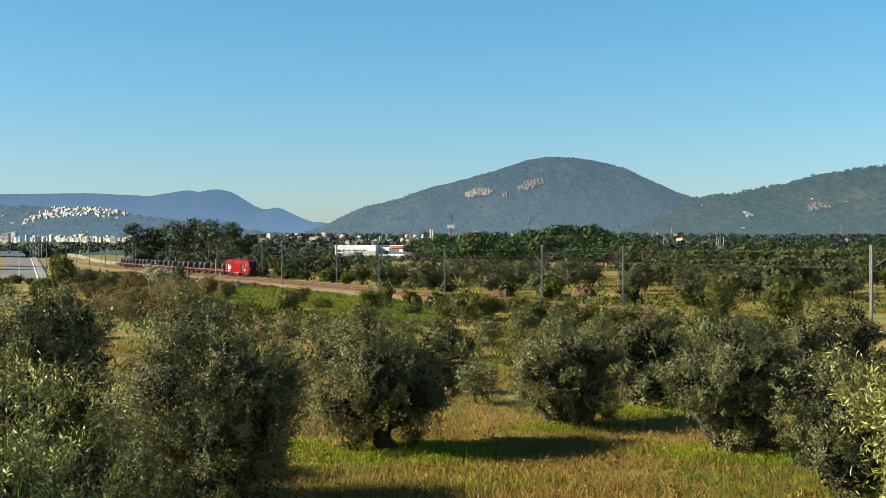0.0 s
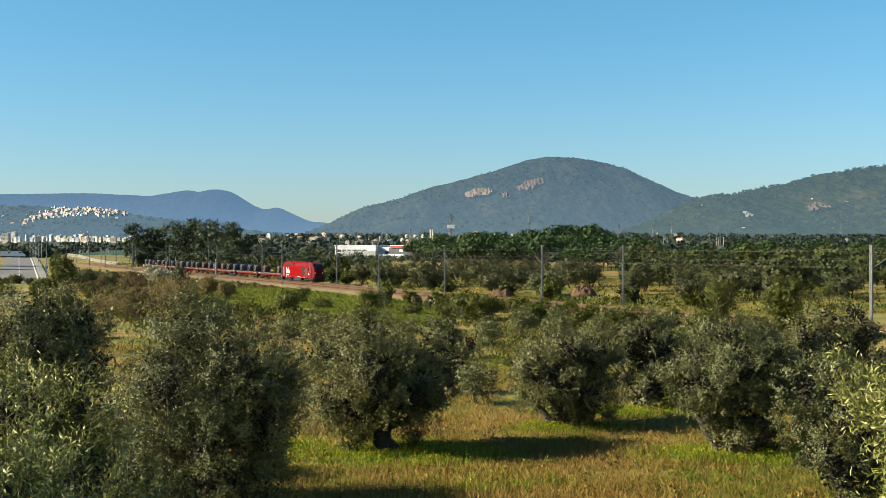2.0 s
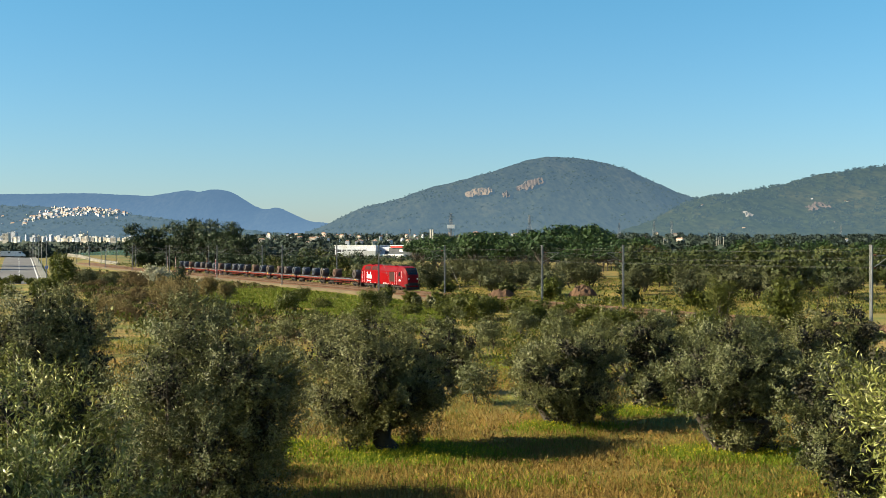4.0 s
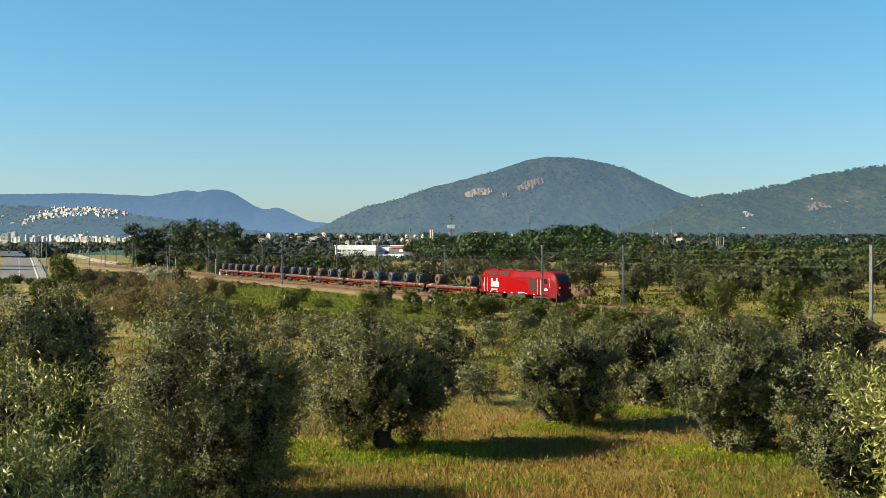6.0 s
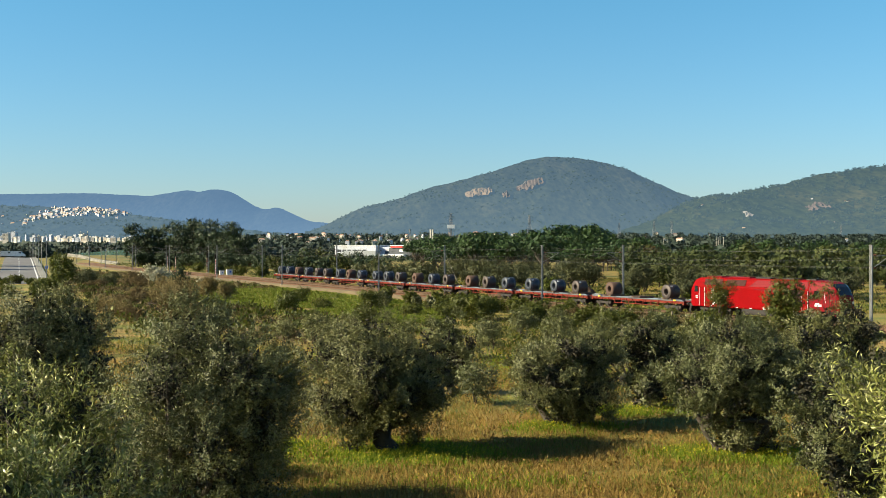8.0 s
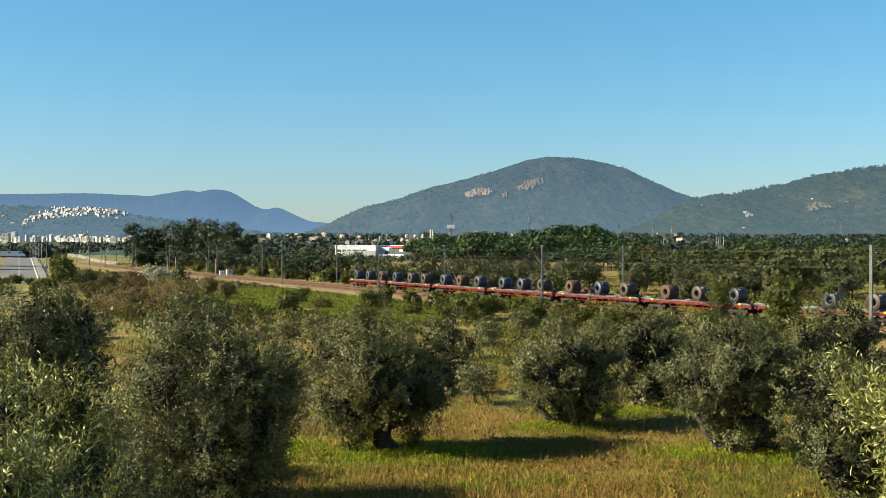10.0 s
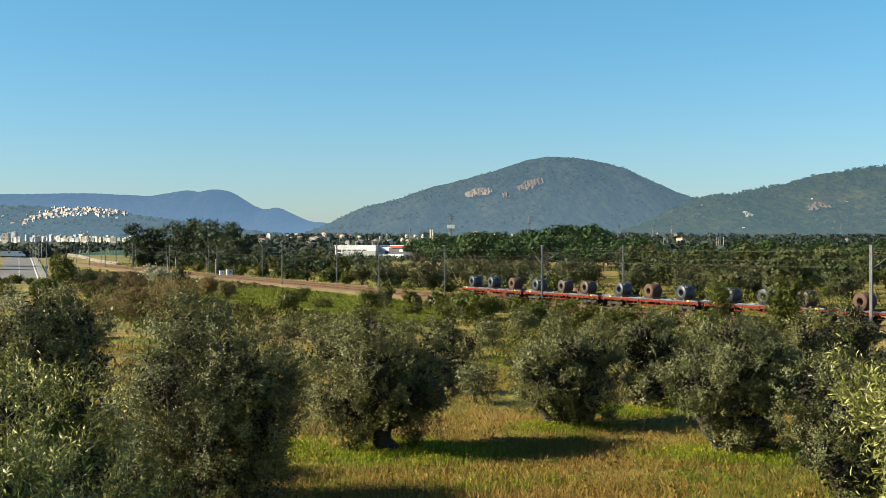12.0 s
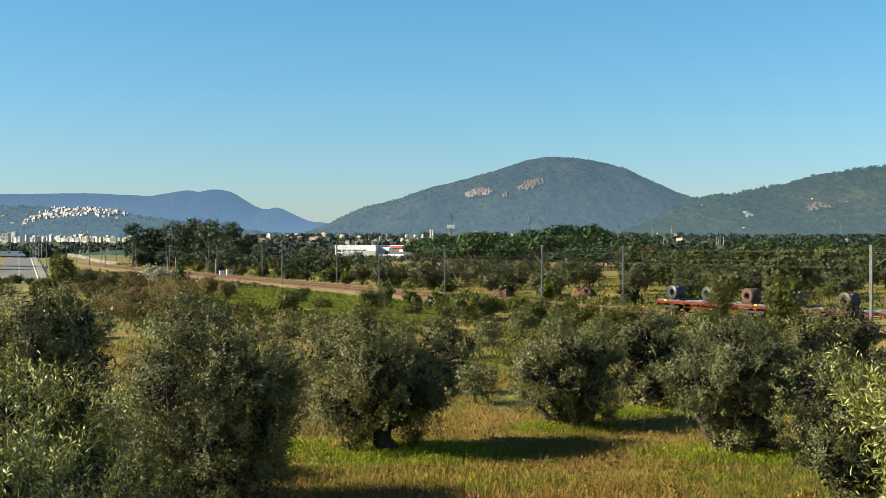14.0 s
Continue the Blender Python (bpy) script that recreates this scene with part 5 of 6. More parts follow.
blades("wasteland_grass", "dry tangled grass of the wasteland", 22000, (-52, 0, 50, 150), M_REED, 0.34, 0.026, 408, None, 0.6)
blades("bank_weeds", "lush green weeds on the railway bank", 150000, (-62, 3, 130, 300), M_BANK, 0.32, 0.024, 405, lambda x, y: (line_off(x, y) > -44) & (line_off(x, y) < -9.6) & (fbm(x / 9, y / 9, 61) > 0.2), 0.9)


def flowers(spots, seed):
    rng = np.random.default_rng(seed)
    P = np.vstack([np.stack([rng.normal(x, sx, n), rng.normal(y, sy, n)], -1) for x, y, sx, sy, n in spots])
    z = ground_z(P[:, 0], P[:, 1]) + rng.uniform(0.1, 0.36, len(P))
    p = np.column_stack([P, z])
    w = unit(rng.normal(0, 1, p.shape))
    V, F = leaf_cards(p, w, rng.uniform(0.04, 0.07, len(p)), rng.uniform(0.035, 0.06, len(p)), rng)
    tagged(new("yellow_flowers", mesh_np("yellow_flowers", V, F, M_FLOWER)), "yellow wild flowers scattered in the grass", "flowers", kind="stuff")
    Q = np.repeat(P, 7, 0) + rng.normal(0, 0.3, (len(P) * 7, 2))
    q = np.column_stack([Q, ground_z(Q[:, 0], Q[:, 1])])
    w = unit(np.concatenate([rng.normal(0, 0.7, (len(q), 2)), np.ones((len(q), 1))], 1))
    V, F = leaf_cards(q, w, rng.uniform(0.1, 0.34, len(q)), np.full(len(q), 0.05), rng)
    tagged(new("flower_stems", mesh_np("flower_stems", V, F, M_GREEN)), "green leafy stems below the flowers", "weeds", kind="stuff")


flowers([(-1.6, 46.0, 1.2, 1.2, 960), (0.6, 45.5, 0.9, 0.8, 300), (5.2, 52.5, 1.0, 0.6, 420), (8.2, 57.5, 1.6, 0.8, 540), (10.8, 45.5, 1.4, 0.8, 1100), (4.6, 83.0, 1.0, 2.5, 300), (7.2, 82.0, 1.6, 2.0, 240), (2.0, 40.0, 1.6, 0.8, 110), (-5.5, 47.0, 0.6, 1.5, 150), (12.4, 45.0, 0.6, 0.6, 210)], 420)

# trees beside the road, past the edge of the view
vary([cork_oak(361, 7.5, 3.6), cork_oak(362, 8.0, 3.8)], [(-127.5, 338, 1.1), (-135, 362, 1.15), (-108, 250, 0.9)], seed=44)


def scrub(name, label, mat, n, seed, area, size, test):
    """Low undergrowth: many small tufts."""
    rng = np.random.default_rng(seed)
    x, y = rng.uniform(area[0], area[1], n), rng.uniform(area[2], area[3], n)
    k = test(x, y)
    x, y = x[k], y[k]
    r = size * rng.uniform(0.5, 1.5, len(x))
    c = np.stack([x, y, ground_z(x, y)], -1)
    per = 30
    d = unit(rng.normal(size=(len(x), per, 3)))
    d[..., 2] = np.abs(d[..., 2])
    p = (c[:, None] + d * (r[:, None] * rng.uniform(0.4, 1, (len(x), per)))[..., None] * np.array([1.2, 1.2, 0.62])).reshape(-1, 3)
    w = unit(d.reshape(-1, 3) * 0.6 + rng.normal(0, 0.6, (len(p), 3)) + np.array([0, 0, 0.4]))
    L = np.repeat(r, per) * rng.uniform(0.22, 0.42, len(p))
    out = unit(d.reshape(-1, 3) + np.array([0, 0, 0.3]))
    V, F = leaf_cards(p, w, L, L * 0.55, rng, 0.25, unit(out + rng.normal(0, 0.5, out.shape)))
    tagged(new(name, mesh_np(name, V, F, mat, normals=np.repeat(unit(out + rng.normal(0, 0.25, out.shape)), 4, 0))), label, "undergrowth", kind="stuff")


def wasteland(seed, lo, hi=1.0):
    return lambda x, y: ((line_off(x, y) < -40) | ((line_off(x, y) < -12) & (y > 240))) & (x > -85 - 0.346 * (y - 261) + 5) & (fbm(x / 14, y / 14, seed) > lo) & (fbm(x / 14, y / 14, seed) < hi) & (np.abs(x) < 0.42 * y)


def verge(x, y):
    return (line_off(x, y) > 6) & (line_off(x, y) < 46) & (np.abs(x) < 0.42 * y)


scrub("green_undergrowth", "low green undergrowth of the wasteland", M_BUSH, 8500, 501, (-115, -8, 95, 380), 1.0, wasteland(81, 0.52))
scrub("dry_undergrowth", "low dry brown undergrowth of the wasteland", M_DRY, 8500, 502, (-115, -8, 95, 380), 0.85, wasteland(81, 0.2, 0.54))
scrub("meadow_undergrowth", "low green weeds of the meadow", M_BUSH, 3600, 503, (-12, 46, 66, 150), 0.5, lambda x, y: (line_off(x, y) < -12) & (fbm(x / 10, y / 10, 83) > 0.5))
scrub("dry_tufts", "small tufts of withered straw-coloured weeds", M_STRAW, 1500, 506, (-14, 24, 36, 92), 0.3, lambda x, y: (np.abs(x) < 0.4 * y) & (fbm(x / 5, y / 5, 87) > 0.5))
scrub("green_tufts", "low leafy weeds of the meadow", M_GREEN, 1800, 507, (-14, 24, 36, 92), 0.24, lambda x, y: (np.abs(x) < 0.4 * y) & (fbm(x / 4, y / 4, 88) > 0.52))
scrub("verge_undergrowth", "green undergrowth behind the railway", M_BUSH, 5200, 504, (-150, 60, 150, 560), 1.1, lambda x, y: verge(x, y) & (fbm(x / 16, y / 16, 84) > 0.4))
vary([bush("thick green shrub behind the railway", 2.4, 3.0, 261, 620, M_BUSH, (0.3, 0.13), 12), bush("dark thicket behind the railway", 2.6, 3.6, 262, 620, M_OAK, (0.3, 0.13), 12)],
     [tuple(on_line(s, o)[0][:2]) for s, o in ((-235, 10), (-222, 13), (-212, 9), (-203, 12), (-188, 10), (-176, 13), (-165, 9.5), (-154, 12), (-141, 10), (-128, 9), (-120, 13), (-110, 10), (-97, 9), (-84, 12), (-75, 10), (-61, 13), (-47, 10), (-28, 12), (-12, 11), (6, 13), (24, 12))], (0.6, 1.1), 14)

vary([cork_oak(371, 7.0, 4.4, M_PINE, "dark evergreen oak under the pines"), cork_oak(372, 6.5, 4.2, M_PINE, "dark evergreen oak below tall pines")],
     [(-125, 484), (-123, 487), (-120, 484), (-118, 485), (-116, 488), (-113, 485), (-111, 486), (-108, 486), (-104, 476), (-100, 471), (-97, 469), (-95, 469), (-92, 464), (-88, 457), (-85, 454), (-82, 449), (-79, 447), (-76, 440), (-74, 441), (-71, 438), (-68, 435), (-65, 429), (-63, 427)], (0.7, 1.0), 46, 8.5)

vary([bush("leafy shrub along the railway fence", 1.6, 2.2, 271, 650, M_BUSH, (0.2, 0.09), 12), bush("grey-green shrub along the railway fence", 1.5, 2.0, 272, 650, M_OLIVE, (0.18, 0.07), 12)],
     [tuple(on_line(s, o)[0][:2]) for s, o in ((-18, -14), (-14, -17), (-9, -14), (-4, -15.5), (0, -14), (4, -17), (7, -14.5), (11, -16), (15, -14), (19, -17), (22, -14.5), (27, -16), (32, -18.5), (37, -19), (41, -18.5), (46, -19), (50, -20), (54, -19), (13, -20), (25, -21), (35, -22), (-6, -20), (60, -18))], (0.75, 1.1), 15)

vary([bush("low leafy scrub at the foot of the railway bank", 1.3, 1.5, 275, 520, M_BUSH, (0.12, 0.05), 10), bush("low grey-green scrub at the foot of the railway bank", 1.2, 1.4, 276, 520, M_OLIVE, (0.12, 0.045), 10), bush("low brown scrub at the foot of the railway bank", 1.1, 1.2, 277, 420, M_DRY, (0.12, 0.04), 9)],
     [tuple(on_line(s, o)[0][:2]) for s, o in ((-6 + 1.05 * k, (-9.2, -11.0, -10.0, -12.6, -9.6, -11.8)[k % 6]) for k in range(70))], (0.8, 1.2), 16, 3.0)

vary([bush("dark olive scrub at the roadside", 2.4, 2.6, 281, 620, M_BUSH, (0.26, 0.11), 12)],
     [(-86, 248, 0.8), (-82, 244, 0.75), (-89, 243, 0.9), (-78, 238, 0.8), (-84, 234, 0.9), (-74, 226, 0.8), (-80, 222, 0.9), (-70, 214, 0.9), (-76, 208, 0.9), (-66, 200, 0.9), (-60, 182, 0.9), (-66, 186, 0.9), (-92, 238, 0.8)], seed=19)

scrub("field_undergrowth", "dark hedges before the warehouse", M_PINE, 420, 505, (-95, 25, 560, 765), 2.4, lambda x, y: fbm(x / 40, y / 40, 86) > 0.35)

put(cork_oak(381, 6.2, 1.35, M_BUSH, "bushy green oak beside the pavement", 2400, (0.24, 0.15)), -95.6, 303.0)
put(cork_oak(382, 4.2, 1.8, M_BUSH, "low green oak beside the pavement", 2000, (0.22, 0.14)), -90.8, 297.0)

# ---------------------------------------------------------------- road, fences, buildings
def build_road():
    a, d = Vector((-85.0, 261.0)), Vector((-0.327, 0.945))
    n = Vector((0.945, 0.327))

    def strip(name, o0, o1, z, mat, t0=-14.0, t1=330.0, step=6.0):
        V, F = [], []
        ts = np.arange(t0, t1 + step, step)
        for t in ts:
            lift = 0.06
            for o in (o0, o1):
                p = a + d * t + n * o
                V.append((p.x, p.y, max(gz(p.x, p.y), gz(p.x - 4, p.y)) + lift + z))
        F = [(2 * i, 2 * i + 1, 2 * i + 3, 2 * i + 2) for i in range(len(ts) - 1)]
        return mesh_np(name, V, F, mat)
    tagged(new("road", strip("road", -9.5, 0.0, 0.0, M_ASPHALT)), "worn grey asphalt road", "road", kind="structure")
    tagged(new("pavement", strip("pavement", 0.15, 1.7, 0.14, M_PAVE)), "concrete pavement beside the road", "pavement", kind="structure")
    tagged(new("kerb", strip("kerb", 0.0, 0.15, 0.15, M_POST)), "concrete kerb", "kerb", kind="structure")
    tagged(new("road_line", strip("road_line", -0.75, -0.45, 0.012, M_LINE)), "white edge line of the road", "road marking", kind="structure")
    for t in np.arange(-12, 300, 9.0):
        tagged(new("lane_dash", strip("lane_dash", -4.8, -4.62, 0.012, M_LINE, t, t + 3.5, 3.5)), "white dash of the lane marking", "road marking", "lane dashes", "structure")
    lamps = street_lamp()
    for i in range(9):
        p = a + d * (19.0 + 58.0 * i) + n * 1.1
        m = pose(p.x, p.y, gz(p.x, p.y), 0, 0, 200)
        if i:
            copy_thing(lamps, m)
        else:
            lamps.matrix_basis = m
    s = thing("road_sign", "small blue road sign on a grey pole", "road sign")
    part("pole", rod(bmesh.new(), (0, 0, -0.2), (0, 0, 2.6), 0.04), M_MAST, s)
    part("panel", boxed((0, -0.06, 2.3), (0.8, 0.04, 0.7), 0.02), M_BLUE, s, "blue sign panel")
    p = a + d * 42 + n * 1.6
    s.matrix_basis = pose(p.x, p.y, gz(p.x, p.y))
    for i, (t, o, c) in enumerate(((232, -5.0, M_WHITE), (240, -9.0, M_WHITE))):
        v = van(c)
        p = a + d * t + n * o
        v.matrix_basis = pose(p.x, p.y, gz(p.x, p.y) + 0.1, 0, 0, 8)


def street_lamp():
    e = thing("street_lamp", "tall grey street lamp beside the road", "street lamp", "street lamps along the road")
    part("pole", rod(bmesh.new(), (0, 0, -0.3), (0, 0, 9.0), 0.13, 0.07), M_MAST, e)
    part("arm", rod(bmesh.new(), (0, 0, 8.9), (1.3, 0, 9.15), 0.05), M_MAST, e)
    part("lantern", boxed((1.6, 0, 9.15), (0.8, 0.3, 0.14), 0.04), M_MAST, e)
    return e


def van(mat):
    e = thing("parked_van", "white delivery van standing on the road", "van", "vans on the road")
    bm = bmesh.new()
    prof = [(-2.6, 0.5), (-2.6, 2.35), (-2.4, 2.5), (1.2, 2.5), (1.9, 1.6), (2.6, 1.3), (2.7, 0.5)]
    l = [bm.verts.new((x, -1.0, z)) for x, z in prof]
    r = [bm.verts.new((x, 1.0, z)) for x, z in prof]
    bm.faces.new(l)
    bm.faces.new(list(reversed(r)))
    for i in range(len(prof)):
        j = (i + 1) % len(prof)
        bm.faces.new((l[i], r[i], r[j], l[j]))
    part("body", bm, mat, e)
    part("windscreen", quad_panel([(1.9, -0.85, 1.65), (1.9, 0.85, 1.65), (1.3, 0.8, 2.4), (1.3, -0.8, 2.4)], 0.04, (0.75, 0, 0.66)), M_GLASS, e)
    for y in (-1.01, 1.01):
        part("side_window", boxed((0.9, y, 1.95), (0.9, 0.03, 0.6)), M_GLASS, e)
        for x in (-1.7, 1.7):
            part("wheel", rod(bmesh.new(), (x, y - 0.1, 0.35), (x, y + 0.1, 0.35), 0.35, seg=16), M_BLACK, e)
    return e


def build_fences():
    # concrete posts with wire along the near side of the line
    e = thing("wire_fence", "wire fence on concrete posts along the railway", "fence")
    me = tidy(boxed((0, 0, 0.55), (0.14, 0.14, 2.1), 0.02), "post", M_OLDPOST)
    S = np.arange(34, 63, 3.4)
    for s in S:
        p, a = on_line(float(s), -12.0)
        ob = part("post", me, None, e)
        ob.matrix_basis = pose(p.x, p.y, gz(p.x, p.y), 0, 0, math.degrees(a))
    for h in (0.3, 0.8, 1.3):
        pts = [Vector((*on_line(float(s), -12.0)[0][:2], gz(*on_line(float(s), -12.0)[0][:2]) + h)) for s in S]
        part("wire", tubes("wire", [(pts, [0.008] * len(pts))], M_WIRE), None, e)
    # green netting on the mound behind the line
    e = thing("netting_fence", "green netting fence on the grassy mound", "fence")
    S = np.linspace(0, 1, 14)
    pts = [(-215 + 105 * t, 690 - 130 * t ** 1.5) for t in S]
    V, F = [], []
    for x, y in pts:
        g = gz(x, y)
        V += [(x, y, g), (x, y, g + 3.0)]
        ob = part("post", rod(bmesh.new(), (x, y, g - 0.3), (x, y, g + 3.1), 0.06), M_MAST, e)
    F = [(2 * i, 2 * i + 2, 2 * i + 3, 2 * i + 1) for i in range(len(pts) - 1)]
    part("netting", mesh_np("netting", V, F, M_NET), None, e, "green netting")
    # pale boulders that hold the mound
    rng = np.random.default_rng(77)
    rocks = thing("boulder_wall", "low wall of pale boulders behind the track", "boulders", "", "stuff")
    V, F = [], []
    for t in np.arange(0, 1, 0.0085):
        for r in range(2):
            p = Vector((-198 + 54 * t + rng.uniform(-0.3, 0.3), 640 - 95 * t + r * 0.8 + rng.uniform(-0.3, 0.3), 0))
            p.z = gz(p.x, p.y)
            bm = bmesh.new()
            bmesh.ops.create_icosphere(bm, subdivisions=1, radius=rng.uniform(0.5, 0.85))
            for v in bm.verts:
                v.co *= rng.uniform(0.8, 1.15)
                v.co.z *= 0.8
            b = len(V)
            bm.verts.ensure_lookup_table()
            bm.verts.index_update()
            V += [(v.co.x + p.x, v.co.y + p.y, v.co.z + p.z + 0.1 + r * 0.75) for v in bm.verts]
            F += [tuple(b + v.index for v in f.verts) for f in bm.faces]
            bm.free()
    part("boulders", mesh_np("boulders", V, F, M_RIPRAP), None, rocks)


def apartment(w, d, h, mat, storeys, label):
    e = thing("apartment_block", label, "apartment block", "apartment blocks of the town")
    part("wall", boxed((0, 0, h / 2 - 4), (w, d, h + 8)), mat, e)
    part("parapet", boxed((0, 0, h + 0.25), (w + 0.5, d + 0.5, 0.5), 0.08), M_WALL_W, e)
    part("stair_tower", boxed((w * 0.2, 0, h + 1.5), (3.2, 3.2, 2.4)), mat, e)
    me = tidy(boxed((0, 0, 0), (1.7, 0.2, 1.5)), "window", M_PANE)
    cols = max(3, int(w / 3.6))
    for s in range(storeys):
        for c in range(cols):
            ob = part("window", me, None, e)
            ob.location = ((c + 0.5) / cols * w - w / 2, -d / 2 - 0.05, (s + 0.5) * h / storeys)
    return e


def house(w, d, h, mat, label="white house with a clay-tiled roof", group="houses of the plain"):
    e = thing("house", label, "house", group)
    part("wall", boxed((0, 0, h / 2 - 5), (w, d, h + 10)), mat, e)
    bm = bmesh.new()
    k = 0.5
    rise = d * 0.24
    a = [bm.verts.new(c) for c in ((-w / 2 - k, -d / 2 - k, h), (w / 2 + k, -d / 2 - k, h), (w / 2 + k, d / 2 + k, h), (-w / 2 - k, d / 2 + k, h), (-w / 2 + d * 0.25, 0, h + rise), (w / 2 - d * 0.25, 0, h + rise))]
    for f in ((0, 1, 5, 4), (2, 3, 4, 5), (1, 2, 5), (3, 0, 4), (3, 2, 1, 0)):
        bm.faces.new([a[i] for i in f])
    part("roof", bm, M_ROOF, e, "clay-tiled roof")
    me = tidy(boxed((0, 0, 0), (1.2, 0.16, 1.4)), "window", M_PANE)
    for x in (-0.3, 0.3):
        ob = part("window", me, None, e)
        ob.location = (x * w, -d / 2 - 0.04, h * 0.55)
    part("chimney", boxed((w * 0.2, 0, h + rise), (0.7, 0.7, 1.6)), mat, e)
    return e


def build_town():
    rng = np.random.default_rng(131)
    blocks = [apartment(20, 13, 15, M_WALL_W, 5, "white apartment block of five storeys"), apartment(16, 12, 19, M_WALL_W, 6, "white apartment block of six storeys"),
              apartment(24, 13, 12, M_WALL_C, 4, "cream apartment block of four storeys"), apartment(15, 12, 16, M_WALL_C, 5, "cream apartment block with flat roof")]
    spots = [[], [], [], []]
    for i in range(112):
        y = rng.uniform(1500, 1900)
        u = rng.uniform(-0.365, -0.245)
        k = rng.choice([0, 1, 2, 3], p=[0.4, 0.25, 0.2, 0.15] if u < -0.31 else [0.2, 0.1, 0.4, 0.3])
        spots[k].append((u * y, y))
    spots[1].append((-0.1775 * 1500, 1500))
    for ob, sp in zip(blocks, spots):
        for i, (x, y) in enumerate(sp):
            m = pose(x, y, gz(x, y) + 4.0, 0, 0, rng.uniform(-55, -5)) @ Matrix.Scale(rng.uniform(0.36, 0.64), 4)
            if i:
                copy_thing(ob, m)
            else:
                ob.matrix_basis = m
    hs = [house(12, 9, 6, M_WALL_W), house(9, 8, 4, M_WALL_W), house(16, 9, 6.5, M_WALL_C, "cream house with a clay-tiled roof")]
    places = []
    for i in range(102):                                                   # houses of the plain
        y = rng.uniform(1100, 2000)
        u = rng.uniform(-0.15, 0.07) if i < 88 else rng.uniform(0.05, 0.36)
        places.append((u * y, y, gz(u * y, y) + rng.uniform(0, 2)))
    for i, (x, y, z) in enumerate(places):
        m = pose(x, y, z + 3.5, 0, 0, rng.uniform(-60, 10)) @ Matrix.Scale(rng.uniform(0.42, 0.7), 4)
        if i < 3:
            hs[i].matrix_basis = m
        else:
            copy_thing(hs[i % 3], m)
    return hs, blocks


def drop_on(name, x, y):
    """The height of a named hill at a place."""
    x0, step, Y, Z = HILLS[name]
    k = int(np.clip(round((x - x0) / step), 0, Y.shape[1] - 1))
    return float(np.interp(y, Y[:, k], Z[:, k]))


def build_hill_town(hs, blocks):
    rng = np.random.default_rng(140)
    V, F, K = [], [], []
    for i in range(210):                                                   # terraces of the hill town
        t = rng.random()
        x = -925 + 165 * t + rng.normal(0, 11)
        y = 2960 - 310 * rng.random() ** 1.2 * (1 - 0.6 * t)
        z = drop_on("backdrop_town_hill", x, y)
        w, dp, h, a = rng.uniform(4, 8.5), rng.uniform(4, 6.5), rng.choice([2.6, 3.6, 4.6, 6.0]), math.radians(rng.uniform(-60, 0))
        ca, sa, b = math.cos(a), math.sin(a), len(V)
        ring = [(-w, -dp), (w, -dp), (w, dp), (-w, dp)]
        for zz in (-3.0, h):
            V += [(x + (p * ca - q * sa) / 2, y + (p * sa + q * ca) / 2, z + zz) for p, q in ring]
        V += [(x + (p * ca - q * sa) / 2, y + (p * sa + q * ca) / 2, z + h + 0.24 * dp) for p, q in ((-w * 0.8, 0), (-w * 0.8, 0), (w * 0.8, 0), (w * 0.8, 0))]
        F += [(b, b + 1, b + 5, b + 4), (b + 1, b + 2, b + 6, b + 5), (b + 2, b + 3, b + 7, b + 6), (b + 3, b, b + 4, b + 7),
              (b + 4, b + 5, b + 10, b + 8), (b + 6, b + 7, b + 9, b + 11), (b + 5, b + 6, b + 11, b + 10), (b + 7, b + 4, b + 8, b + 9)]
        wall = 0 if rng.random() < 0.6 else 1
        K += [wall] * 4 + [2 if rng.random() < 0.45 else 1] * 4
    tagged(new("hill_town", mesh_np("hill_town", V, F, [M_WALL_W, M_WALL_C, M_ROOF], index=K)), "hillside town of white and cream houses", "town", kind="stuff")
    for i in range(30):
        x, y = rng.uniform(-1060, -880), rng.uniform(2620, 2740)
        copy_thing(hs[i % 3], pose(x, y, drop_on("backdrop_town_hill", x, y) - 1, 0, 0, rng.uniform(-60, 0)) @ Matrix.Scale(rng.uniform(0.5, 0.9), 4))
    for x, y, s in ((540, 2190, 0.5), (548, 2205, 0.55), (532, 2180, 0.4), (640, 2080, 0.5), (700, 2330, 0.7), (740, 2250, 0.7), (655, 2060, 0.8), (330, 2200, 0.7), (345, 2190, 0.6), (300, 2400, 0.7), (355, 2500, 0.7), (505, 2420, 0.6), (512, 2425, 0.6), (500, 2040, 0.5), (715, 2270, 0.6)):
        nm = "backdrop_wooded_hill" if x > 400 else "backdrop_main_hill"
        copy_thing(hs[int(x) % 3], pose(x, y, drop_on(nm, x, y) - 1, 0, 0, rng.uniform(-60, -10)) @ Matrix.Scale(s, 4))


